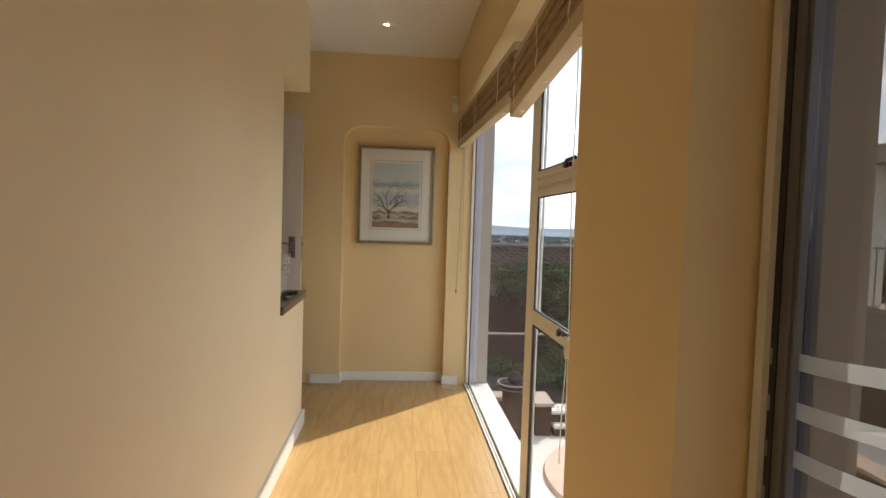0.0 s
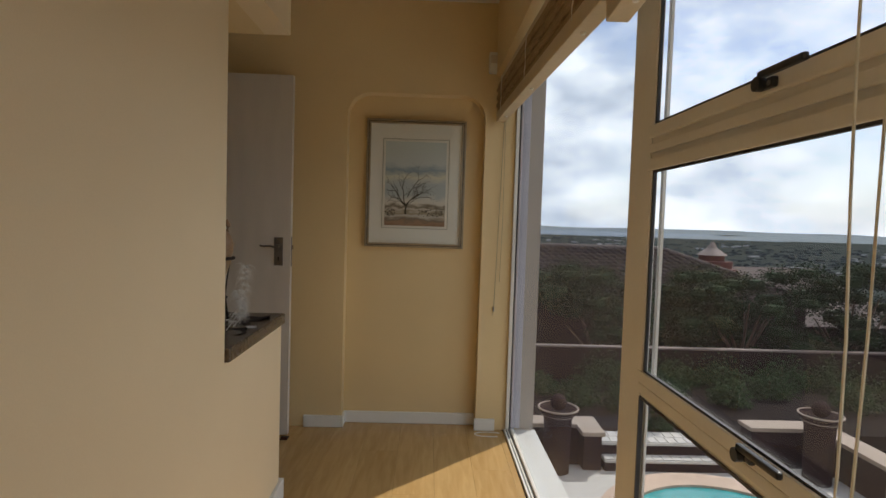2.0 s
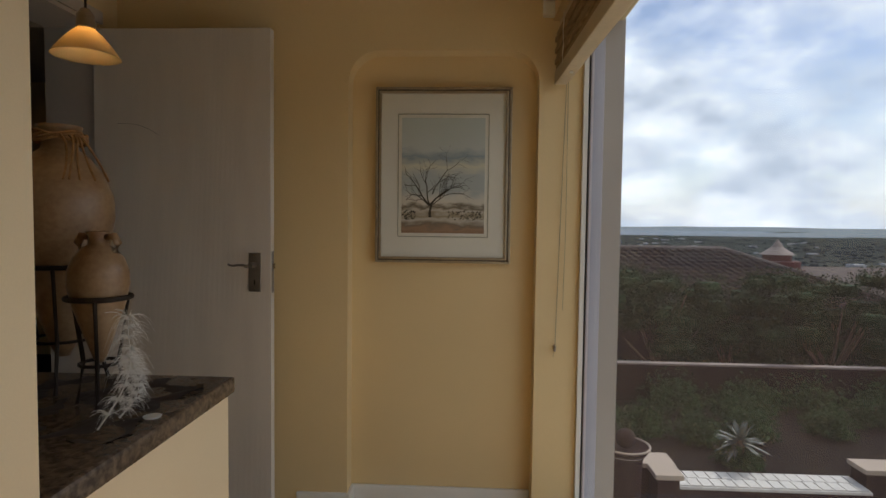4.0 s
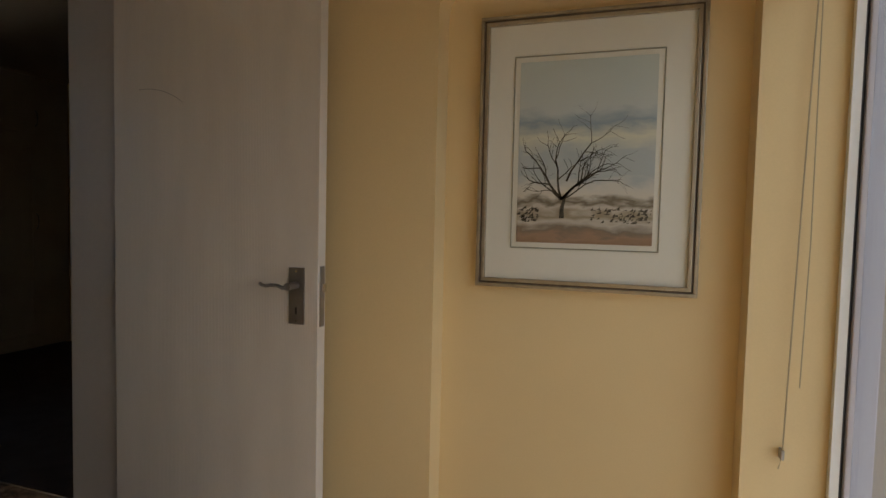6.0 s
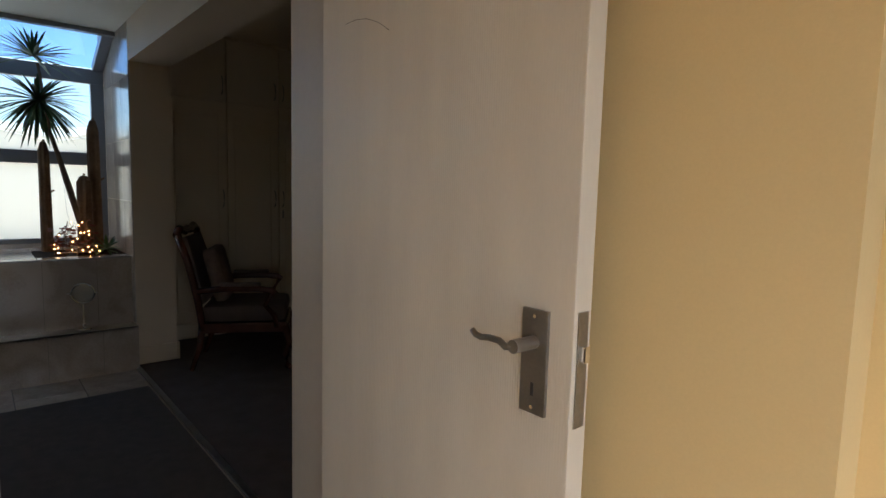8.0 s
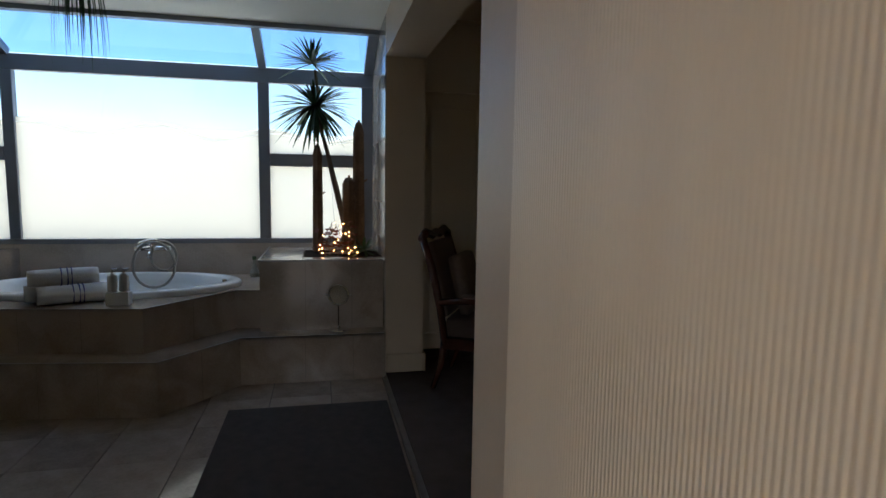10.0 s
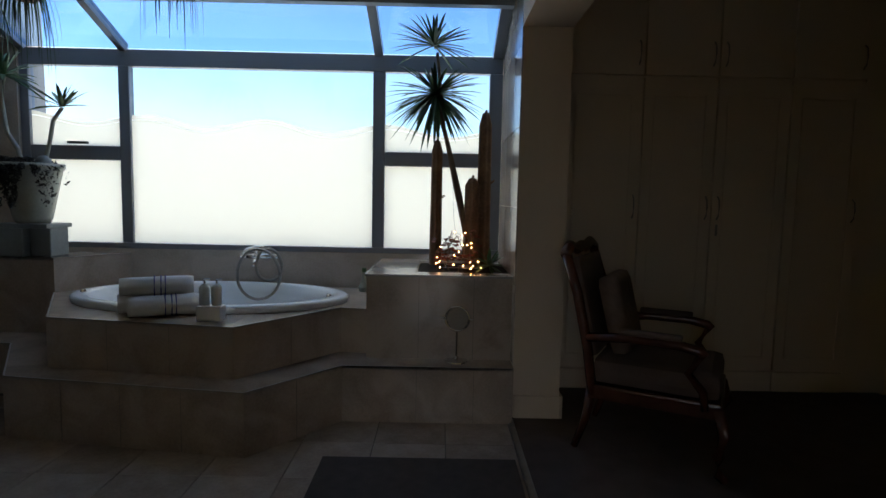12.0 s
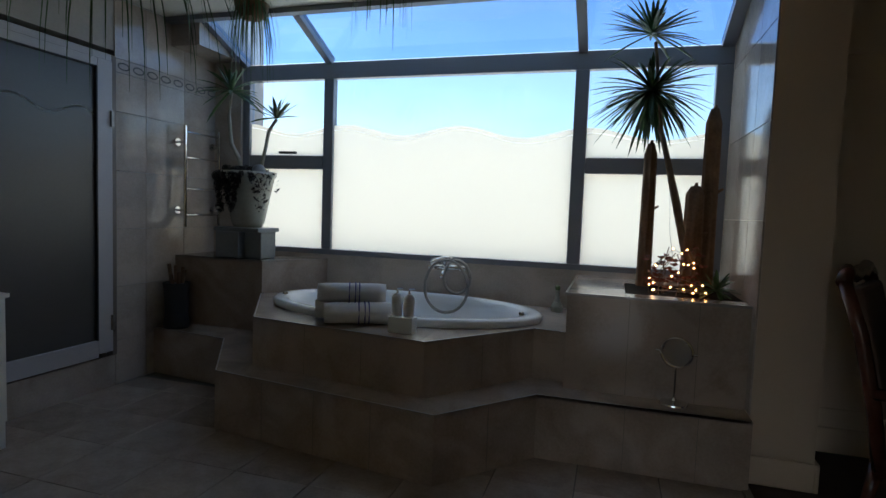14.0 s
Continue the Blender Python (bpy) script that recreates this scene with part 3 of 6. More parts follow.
an, al = art.node_tree.nodes, art.node_tree.links
ab = an["Principled BSDF"]
ab.inputs["Roughness"].default_value = 0.7
aco = an.new("ShaderNodeTexCoord")
asep = an.new("ShaderNodeSeparateXYZ")
anz = an.new("ShaderNodeTexNoise")
amp = an.new("ShaderNodeMapping")
amp.inputs["Scale"].default_value = (3.0, 1, 11.0)
anz.inputs["Scale"].default_value, anz.inputs["Detail"].default_value, anz.inputs["Distortion"].default_value = 1.6, 5, 0.2
al.new(aco.outputs["Generated"], amp.inputs[0])
al.new(amp.outputs[0], anz.inputs["Vector"])
al.new(aco.outputs["Generated"], asep.inputs[0])
ama = an.new("ShaderNodeMath")
ama.operation = "MULTIPLY_ADD"
al.new(anz.outputs[0], ama.inputs[0])
ama.inputs[1].default_value = 0.15
al.new(asep.outputs["Z"], ama.inputs[2])
arp = an.new("ShaderNodeValToRGB")
stops = ((0.0, (0.27, 0.17, 0.10)), (0.04, (0.33, 0.21, 0.13)), (0.07, (0.20, 0.16, 0.11)), (0.12, (0.52, 0.48, 0.40)), (0.16, (0.30, 0.25, 0.16)), (0.20, (0.55, 0.50, 0.41)), (0.225, (0.16, 0.13, 0.08)), (0.26, (0.62, 0.58, 0.48)), (0.31, (0.60, 0.58, 0.50)), (0.36, (0.42, 0.46, 0.44)), (0.50, (0.42, 0.46, 0.45)), (0.58, (0.62, 0.61, 0.46)), (0.66, (0.27, 0.33, 0.37)), (0.74, (0.50, 0.54, 0.50)), (1.0, (0.50, 0.55, 0.50)))
for i, (p, c) in enumerate(stops):
    e = arp.color_ramp.elements[i] if i < 2 else arp.color_ramp.elements.new(p)
    e.position, e.color = p, (*c, 1)
asub = an.new("ShaderNodeMath")
asub.operation = "SUBTRACT"
al.new(ama.outputs[0], asub.inputs[0])
asub.inputs[1].default_value = 0.075
al.new(asub.outputs[0], arp.inputs[0])
al.new(arp.outputs[0], ab.inputs["Base Color"])
sheet = part("painting", boxes(((-AX, -0.0165, AZ0), (AX, -0.0142, AZ1))), art, pic, "watercolour landscape in grey, ochre and brown")
rt = random.Random(11)
tbm = bmesh.new()


def twig(p, a, ln, w, depth):
    q = p
    for s in range(4):
        a += rt.uniform(-0.28, 0.28)
        nq = (q[0] + ln / 4 * math.sin(a), q[1] + ln / 4 * math.cos(a))
        w2 = w * 0.86
        if not (-AX + 0.004 < nq[0] < AX - 0.004 and nq[1] < AZ1 - 0.02):
            return
        nx, nz = math.cos(a), -math.sin(a)
        v = [tbm.verts.new((x, -0.0172, z)) for x, z in ((q[0] - nx * w, q[1] - nz * w), (q[0] + nx * w, q[1] + nz * w), (nq[0] + nx * w2, nq[1] + nz * w2), (nq[0] - nx * w2, nq[1] - nz * w2))]
        tbm.faces.new(v)
        q, w = nq, w2
        if depth and s >= 1:
            twig(q, a + rt.choice((-1, 1)) * rt.uniform(0.4, 0.9), ln * rt.uniform(0.45, 0.7), w * 0.7, depth - 1)
    if depth:
        twig(q, a + 0.35, ln * 0.6, w * 0.8, depth - 1)


ROOT = (-0.055, AZ0 + 0.068)
twig(ROOT, 0.0, 0.055, 0.0068, 0)
FORK = (ROOT[0] - 0.002, ROOT[1] + 0.05)
for a, ln, w in ((-0.7, 0.105, 0.0042), (0.5, 0.095, 0.0042), (-0.2, 0.11, 0.0034), (0.85, 0.12, 0.0032), (1.15, 0.10, 0.0024), (-1.05, 0.075, 0.0026)):
    twig(FORK, a, ln, w, 2)
twig((FORK[0] + 0.012, FORK[1] + 0.05), 0.15, 0.12, 0.0028, 2)
part("painted_tree", tbm, M_BARK_PAINT, sheet)
bm = bmesh.new()
for k in range(130):
    x = rt.choice((rt.uniform(-AX + 0.004, -0.12), rt.uniform(0.02, AX - 0.004), rt.uniform(0.06, AX - 0.004)))
    z = AZ0 + 0.085 + rt.uniform(-0.030, 0.008)
    h, w = rt.uniform(0.002, 0.010), rt.uniform(0.0015, 0.007)
    bm.faces.new([bm.verts.new((x + dx, -0.0170, z + dz)) for dx, dz in ((-w, 0), (w, 0), (w * 0.3 + 0.003, h))])
part("painted_grass", bm, M_BARK_PAINT, sheet, kind="stuff")

pir = thing("motion_sensor", (0.945, EY, 2.07), "white plastic motion sensor high in the corner", "motion sensor")
part("sensor_body", boxes(((-0.03, -0.035, 0), (0.03, -0.001, 0.12)), bevel=0.01), M_TRIM, pir)
part("sensor_window", boxes(((-0.022, -0.042, 0.055), (0.022, -0.0355, 0.10)), bevel=0.002), M_DOOR, pir)

dl = thing("downlight", (0.43, 3.755, CEIL), "small round recessed ceiling downlight, lit", "ceiling light")
part("trim_ring", lathe([(0.030, -0.004), (0.046, -0.006), (0.050, -0.001)], 24), M_TRIM, dl)
part("lens", lathe([(0.0, -0.0072), (0.012, -0.0068), (0.015, -0.0055)], 20), M_LAMP, dl)

# ---- door ----
door = thing("door", (-0.868, 4.268, 0.008), "open off-white door with fine vertical grooves", "door")
DW, DT, DH, DP = 0.714, 0.038, 1.977, 0.719
part("door_leaf", boxes(((0, -DT / 2, 0), (DW, DT / 2, DH)), bevel=0.002), M_DOOR, door)
for s in (-1, 1):
    yb = s * (DT / 2)
    y0, y1 = sorted((yb + s * 0.0005, yb + s * 0.006))
    pl = part("handle_plate", boxes(((DP - 0.093, y0, 0.945), (DP - 0.045, y1, 1.100)), bevel=0.0015), M_STEEL, door, "pewter lever handle plate")
    y2 = yb + s * 0.045
    zc = 1.052
    part("handle_boss", tube_bm([(DP - 0.069, yb + s * 0.006, zc), (DP - 0.069, y2 + s * 0.006, zc)], 0.010, 14), M_STEEL, pl)
    part("lever", tube_bm([(DP - 0.069, y2, zc), (DP - 0.085, y2 + s * 0.003, zc - 0.004), (DP - 0.10, y2, zc + 0.001), (DP - 0.122, y2, zc + 0.001), (DP - 0.138, y2, zc - 0.002), (DP - 0.150, y2, zc), (DP - 0.158, y2, zc + 0.005)], 0.0055, 12, 0.85), M_STEEL, pl, smooth=True)
    part("keyhole", boxes(((DP - 0.072, *sorted((yb + s * 0.0062, yb + s * 0.0066))[:1], 0.972), (DP - 0.066, sorted((yb + s * 0.0062, yb + s * 0.0066))[1], 0.992))), M_ALU_DARK, pl)
    for zz in (0.955, 1.090):
        part("screw", tube_bm([(DP - 0.069, yb + s * 0.0055, zz), (DP - 0.069, yb + s * 0.0072, zz)], 0.003, 8), M_CHROME, pl)
ed = part("latch_plate", boxes(((DW + 0.0003, -0.011, 0.94), (DW + 0.002, 0.011, 1.105))), M_STEEL, door, "brass-coloured lock edge plate")
part("latch_bolt", boxes(((DW + 0.002, -0.006, 1.035), (DW + 0.012, 0.006, 1.058)), bevel=0.002), M_CHROME, ed)
for zz in (0.25, 1.0, 1.75):
    part("hinge", tube_bm([(-0.004, DT / 2 + 0.004, zz), (-0.004, DT / 2 + 0.004, zz + 0.09)], 0.005, 10), M_STEEL, door)
part("hair_mark", tube_bm([(0.10, -DT / 2 - 0.001, 1.605), (0.14, -DT / 2 - 0.001, 1.606), (0.18, -DT / 2 - 0.001, 1.60), (0.225, -DT / 2 - 0.001, 1.584), (0.262, -DT / 2 - 0.001, 1.562)], 0.0005, 4), M_IRON, door, "fine dark thread stuck to the paint")
stop = thing("door_stop", (-0.16, 4.22, 0.0), "small brown rubber door stop under the open door", "door stop")
part("stop_body", boxes(((-0.02, -0.03, 0.0005), (0.02, 0.02, 0.006)), ((-0.016, -0.026, 0.0065), (0.016, -0.012, 0.018)), bevel=0.002), M_CHAIRWOOD, stop)
wire = thing("loose_cable", (0.98, 4.33, 0.003), "thin loose cable loop on the floor at the skirting", "cable")
part("cable", tube_bm([(0.09 * math.cos(a) * 0.9, 0.035 * math.sin(a), 0.001) for a in [math.pi * (0.2 + 1.5 * i / 14) for i in range(15)]], 0.002, 6), M_CORD, wire)
dframe = tagged(new("door_frame"), "off-white painted wooden door frame", kind="structure")
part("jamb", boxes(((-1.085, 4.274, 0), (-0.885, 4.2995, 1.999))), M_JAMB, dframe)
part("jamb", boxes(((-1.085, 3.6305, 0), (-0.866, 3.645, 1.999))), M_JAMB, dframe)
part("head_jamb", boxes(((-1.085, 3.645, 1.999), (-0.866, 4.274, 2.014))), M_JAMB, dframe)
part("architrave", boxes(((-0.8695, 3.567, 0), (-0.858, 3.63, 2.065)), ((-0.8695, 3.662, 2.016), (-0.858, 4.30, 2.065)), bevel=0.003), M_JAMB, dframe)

# ---- counter with vases ----
ct = bmesh.new()
add_box(ct, (-0.856, 2.873, 0.7685), (0.002, 3.545, 0.812), 0.008)
solid("worktop", ct, M_GRANITE, "brown polished granite worktop on the half wall", "worktop")


def amphora(at, h, r, neck, label, handles=False):
    e = thing("clay_amphora", at, label, "vase", "clay amphoras on the granite counter")
    prof = [(0.012 * r / 0.1, 0.0), (0.22 * r, 0.04 * h), (0.5 * r, 0.22 * h), (0.85 * r, 0.45 * h), (0.99 * r, 0.60 * h), (0.97 * r, 0.70 * h), (0.80 * r, 0.80 * h), (0.5 * r, 0.875 * h), (neck, 0.90 * h), (neck * 0.95, 0.955 * h), (neck * 1.2, 0.985 * h), (neck * 1.25, h), (neck * 1.0, h), (neck * 0.8, 0.93 * h)]
    part("amphora_body", lathe(prof, 40), M_CLAY, e, smooth=True)
    if handles:
        for s in (-1, 1):
            part("amphora_handle", tube_bm([(s * neck, 0, 0.955 * h), (s * neck * 1.9, 0, 0.965 * h), (s * neck * 2.3, 0, 0.91 * h), (s * neck * 2.0, 0, 0.84 * h)], 0.009, 10), M_CLAY, e, smooth=True)
    return e


def stand(at, ring_z, ring_r, foot_r, label):
    e = thing("iron_stand", at, label, "vase stand", "iron stands on the granite counter")
    ring = [(ring_r * math.cos(2 * math.pi * i / 32), ring_r * math.sin(2 * math.pi * i / 32), ring_z) for i in range(33)]
    part("ring", tube_bm(ring, 0.006, 8), M_IRON, e)
    for k in range(3):
        a = 2 * math.pi * k / 3 - 1.1
        part("leg", tube_bm([(ring_r * math.cos(a), ring_r * math.sin(a), ring_z), (foot_r * 0.8 * math.cos(a), foot_r * 0.8 * math.sin(a), ring_z * 0.4), (foot_r * 1.15 * math.cos(a), foot_r * 1.15 * math.sin(a), 0.003)], 0.005, 8), M_IRON, e)
    low = [(foot_r * 0.8 * math.cos(2 * math.pi * i / 24), foot_r * 0.8 * math.sin(2 * math.pi * i / 24), ring_z * 0.4) for i in range(25)]
    part("lower_ring", tube_bm(low, 0.004, 8), M_IRON, e)
    return e


VS, VB = (-0.195, 3.28, 0.8125), (-0.385, 3.42, 0.8125)
stand(VS, 0.247, 0.064, 0.05, "small black wrought iron tripod stand with ring")
amphora((VS[0], VS[1], VS[2] + 0.100), 0.295, 0.063, 0.020, "small clay amphora with two looped handles in an iron stand", True)
stand(VB, 0.306, 0.108, 0.09, "large black wrought iron tripod stand with ring")
va = amphora((VB[0], VB[1], VB[2] + 0.078), 0.572, 0.119, 0.040, "large clay amphora tied with raffia in an iron stand")
bm = bmesh.new()
for i in range(5):
    tube(bm, [(0.058 * math.cos(2 * math.pi * k / 24), 0.058 * math.sin(2 * math.pi * k / 24), 0.535 + 0.004 * i + 0.005 * math.sin(k + i)) for k in range(25)], 0.004, 6)
for i in range(5):
    a = -0.9 + 0.2 * i
    tube(bm, [((0.060 + 0.066 * f) * math.cos(a + 0.12 * math.sin(3 * f + i)), (0.060 + 0.066 * f) * math.sin(a + 0.12 * math.sin(3 * f + i)), 0.545 - 0.09 * f * f - 0.02 * f) for f in [k / 5 for k in range(6)]], 0.0028, 5)
part("raffia_tie", bm, M_RAFFIA, va, "rough brown raffia tie", kind="stuff")

rf = random.Random(5)


def feather(at, lean, h):
    e = thing("ostrich_feather", at, "curled white ostrich feather lying on the granite counter", "feather", "white feathers")
    spine = [Vector((lean * f * h + 0.02 * math.sin(5 * f), 0.02 * math.sin(f * 3), h * f * (1 - 0.2 * f))) for f in [k / 10 for k in range(11)]]
    part("quill", tube_bm(spine, 0.0018, 6, 0.4), M_FEATHER, e)
    bm = bmesh.new()
    for k in range(620):
        f = rf.uniform(0.15, 1.0)
        p = spine[min(10, int(f * 10))]
        s = rf.choice((-1, 1))
        ln = 0.034 * (0.6 + 0.6 * f) * rf.uniform(0.4, 1.15)
        dy, curl, side_, rise_ = rf.uniform(-1, 1), rf.uniform(0.8, 2.4), rf.uniform(0.1, 1.0), rf.uniform(0.6, 1.5)
        prev = None
        for q in range(6):
            g_ = q / 5
            c = p + Vector((s * ln * g_ * side_, dy * ln * g_, ln * (rise_ * g_ - curl * g_ * g_)))
            w = 0.0008 * (1 - 0.6 * g_)
            pair = (bm.verts.new(c + Vector((0, 0, w))), bm.verts.new(c - Vector((0, 0, w))))
            if prev:
                bm.faces.new((prev[0], pair[0], pair[1], prev[1]))
            prev = pair
    part("feather_vane", bm, M_FEATHER, e, kind="stuff")
    return e


feather((-0.10, 3.13, 0.816), 0.30, 0.30)
feather((-0.10, 3.20, 0.816), 0.2, 0.17)
bm = lathe([(0.0, 0.0), (0.017, 0.0), (0.019, 0.003), (0.015, 0.004), (0.0, 0.003)], 18)
solid("sand_dollar", bm, M_FEATHER, "small flat white disc ornament on the counter", "ornament", at=(-0.04, 3.22, 0.812))
bm = bmesh.new()
cg = [[[bm.verts.new((-0.50 + 0.46 * i / 24 + 0.012 * math.sin(j * 0.9), 3.08 + 0.42 * j / 20 + 0.01 * math.sin(i * 0.8), 0.8085 + dz + 0.009 * max(0, noise.noise(Vector((i * 0.35, j * 0.3, 1.7)))) * 1.5)) for j in range(21)] for i in range(25)] for dz in (0.0, 0.0025)]
for i in range(24):
    for j in range(20):
        bm.faces.new((cg[0][i][j], cg[0][i][j + 1], cg[0][i + 1][j + 1], cg[0][i + 1][j]))
        bm.faces.new((cg[1][i][j], cg[1][i + 1][j], cg[1][i + 1][j + 1], cg[1][i][j + 1]))
solid("table_cloth", bm, M_CLOTH, "dark brown runner cloth on the granite counter", "cloth")

pl = thing("pendant_lamp", (-0.32, 3.43, 1.90), "small amber glass pendant lamp, lit, over the counter", "pendant lamp")
part("cord", tube_bm([(0, 0, 0.089), (0, 0, -0.16)], 0.003, 8), M_IRON, pl)
part("socket", lathe([(0.010, -0.15), (0.020, -0.165), (0.022, -0.195), (0.015, -0.20)], 20), M_STEEL, pl)
part("shade", lathe([(0.020, -0.198), (0.037, -0.213), (0.056, -0.236), (0.073, -0.260), (0.077, -0.266), (0.073, -0.264), (0.054, -0.239), (0.035, -0.217), (0.018, -0.203)], 36), M_SHADE, pl, smooth=True)
part("bulb", lathe([(0.002, -0.245), (0.014, -0.238), (0.018, -0.225), (0.010, -0.205)], 14), M_BULB, pl)

# ---- bathroom structure ----
BX, BW, BP = -4.85, 1.0, 4.46      # window plane, tiled side wall, pier face
SK_X, SK_Z = -4.40, 2.31           # upper edge of the sloping glass
BC = 2.32
structure("floor_bath_base", boxes(((-5.2, 0.9, -0.12), (-1.1, 7.0, -0.012))), M_GROUT)
structure("wall_bath_side", boxes(((-5.2, BW - 0.15, -0.01), (-4.0, BW - 0.008, 2.6)), ((-4.0, BW - 0.15, 2.0), (-3.0, BW - 0.008, 2.6)), ((-3.0, BW - 0.15, -0.01), (-1.08, BW - 0.008, 2.6))), M_PALEGROUT)
structure("wall_shower_back", boxes(((-4.1, 0.0, -0.01), (-2.9, 0.1, 2.6)), ((-4.15, 0.1, -0.01), (-4.05, 0.85, 2.6)), ((-2.98, 0.1, -0.01), (-2.88, 0.85, 2.6))), M_TILE_WALL)
structure("floor_shower", boxes(((-4.05, 0.1, -0.11), (-2.98, 0.85, -0.01))), M_TILE)
structure("ceiling_shower", boxes(((-4.15, 0.0, 2.61), (-2.88, 0.85, 2.7))), M_CEIL)
structure("wall_window_left", boxes(((-5.1, BW, 0.0), (BX + 0.02, 1.225, 2.15))), M_TILE_WALL)
structure("wall_under_window", boxes(((-5.1, 1.225, -0.01), (BX + 0.0, BP, 0.795))), M_TILE_WALL)
structure("wall_pier", boxes(((-5.1, BP + 0.008, 0), (-3.965, 4.72, 2.6))), M_WALL2)
structure("wall_dressing_back", boxes(((-5.2, 4.72, -0.01), (-5.0, 7.0, 2.6)), ((-5.0, 6.9, -0.01), (-1.08, 7.0, 2.6)), ((-1.08, 4.42, -0.01), (-0.98, 7.0, 2.6))), M_WALL)
structure("beam", boxes(((-3.965, BP + 0.002, 2.065), (-1.08, 4.72, 2.6))), M_WALL2)
structure("ceiling_bath", boxes(((SK_X, BW, BC), (-1.08, BP, BC + 0.1))), M_CEIL)
structure("ceiling_dressing", boxes(((-5.0, 4.72, 2.47), (-1.08, 6.9, 2.57))), M_CEIL)
# Unseen block above the ceiling, added to keep sun off the bath window.
structure("unseen_sun_block", boxes(((-4.32, BW - 0.1, 2.43), (-1.3, 7.0, 3.25))), M_WALL2)
structure("roof_over_wall", boxes(((-5.2, 0.85, 2.6), (-1.08, BW, 2.7))), M_CEIL)
structure("carpet", boxes(((-4.44, BP + 0.01, -0.011), (-1.08, 6.9, 0.004))), M_CARPET)
structure("carpet_edge", boxes(((-3.96, BP - 0.02, -0.004), (-1.09, BP + 0.009, 0.007))), M_STEEL)
skirt("baseboard_pier", (-3.965, BP + 0.01, 0.005), (-3.947, 4.72, 0.13), M_WALL2)
skirt("baseboard_pier_side", (-4.46, 4.72, 0.005), (-3.947, 4.738, 0.13), M_WALL2)
skirt("baseboard_pier_tile_side", (-4.0, BP - 0.016, 0.0), (-3.947, BP, 0.13), M_WALL2)

# bathroom window
bw = tagged(new("window_2"), "white-framed bathroom window, frame coloured dark as in shade, with frosted lower glass", kind="structure")
GX = BX - 0.03


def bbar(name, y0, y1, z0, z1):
    return part(name, boxes(((BX - 0.06, y0, z0), (BX, y1, z1)), bevel=0.005), M_ALU_SHADED, bw)


# White frame held at dark grey: the shade on it is in the colour.
M_ALU_SHADED = mat("shaded_white_aluminium", (0.21, 0.22, 0.25), 0.35, 0.0, 0.04)
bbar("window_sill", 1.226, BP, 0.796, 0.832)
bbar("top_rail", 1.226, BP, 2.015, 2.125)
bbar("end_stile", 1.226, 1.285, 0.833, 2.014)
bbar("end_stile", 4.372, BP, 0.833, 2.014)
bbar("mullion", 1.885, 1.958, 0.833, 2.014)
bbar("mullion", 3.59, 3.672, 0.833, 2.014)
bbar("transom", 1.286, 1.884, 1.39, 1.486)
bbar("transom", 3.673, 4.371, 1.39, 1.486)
PANES = ((1.286, 1.884, 0.833, 1.389), (1.286, 1.884, 1.487, 2.014), (1.959, 3.589, 0.833, 2.014), (3.673, 4.371, 0.833, 1.389), (3.673, 4.371, 1.487, 2.014))


def wave_z(y):
    return 1.655 + 0.034 * math.cos((y - 2.87) * 7.7) - 0.02 * (y - 2.7)


def wavy_strip(x, y0, y1, low, high, thick=0.0, n=32):
    """A strip across a pane between two curves, closed when thick."""
    bm = bmesh.new()
    for dx in ((0.0, thick) if thick else (0.0,)):
        prev = None
        for i in range(n + 1):
            y = y0 + (y1 - y0) * i / n
            pair = (bm.verts.new((x + dx, y, low(y))), bm.verts.new((x + dx, y, high(y))))
            if prev:
                bm.faces.new((prev[0], pair[0], pair[1], prev[1]))
            prev = pair
    return bm


for y0, y1, z0, z1 in PANES:
    tall = z1 > 1.6
    g = part("pane", wavy_strip(GX, y0, y1, lambda y: z0, (lambda y: wave_z(y)) if tall else (lambda y: z1)), M_GLASS_BATH, bw)
    g.visible_shadow = False
    part("frosted_film", wavy_strip(GX + 0.007, y0, y1, lambda y: z0, (lambda y: min(z1, wave_z(y))) if tall else (lambda y: z1)), M_FROST, g, "white frosted film with a wavy upper edge")
    if tall:
        c = part("clear_band", wavy_strip(GX + 0.002, y0, y1, lambda y: wave_z(y) - 0.001, lambda y: z1), M_GLASS_BATH_BLUE, g, "clear blue-tinted upper glass")
        c.visible_shadow = False
        low = lambda y: wave_z(y) - 0.034 + 0.008 * math.sin(y * 5)
        part("film_line", wavy_strip(GX + 0.009, y0, y1, low, lambda y: low(y) + 0.008), M_FILMEDGE, g)
part("window_handle", boxes(((BX + 0.001, 1.55, 1.495), (BX + 0.03, 1.68, 1.512)), bevel=0.003), M_BLACK, bw, "black window stay")

sky = tagged(new("skylight"), "sloping glass roof panes over the bath", kind="structure")
slope = math.atan2(SK_Z - 2.125, SK_X - BX)
SL = math.hypot(SK_Z - 2.125, SK_X - BX)


def sloped(name, y0, y1, s0, s1, t0, t1, material, parent=sky):
    ob = part(name, boxes(((s0, y0, t0), (s1, y1, t1))), material, parent)
    ob.matrix_local = Matrix.Translation((BX - 0.02, 0, 2.125)) @ Matrix.Rotation(-slope, 4, "Y")
    return ob


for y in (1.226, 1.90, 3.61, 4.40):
    sloped("glazing_bar", y - 0.01 if y > 2 else y, y + 0.045 if y < 4.3 else 4.458, 0, SL, -0.02, 0.04, M_ALU_SHADED)
for y0, y1 in ((1.272, 1.899), (1.946, 3.599), (3.656, 4.389)):
    g = sloped("pane", y0, y1, 0, SL, 0.01, 0.014, M_GLASS_BLUE)
    g.visible_shadow = False
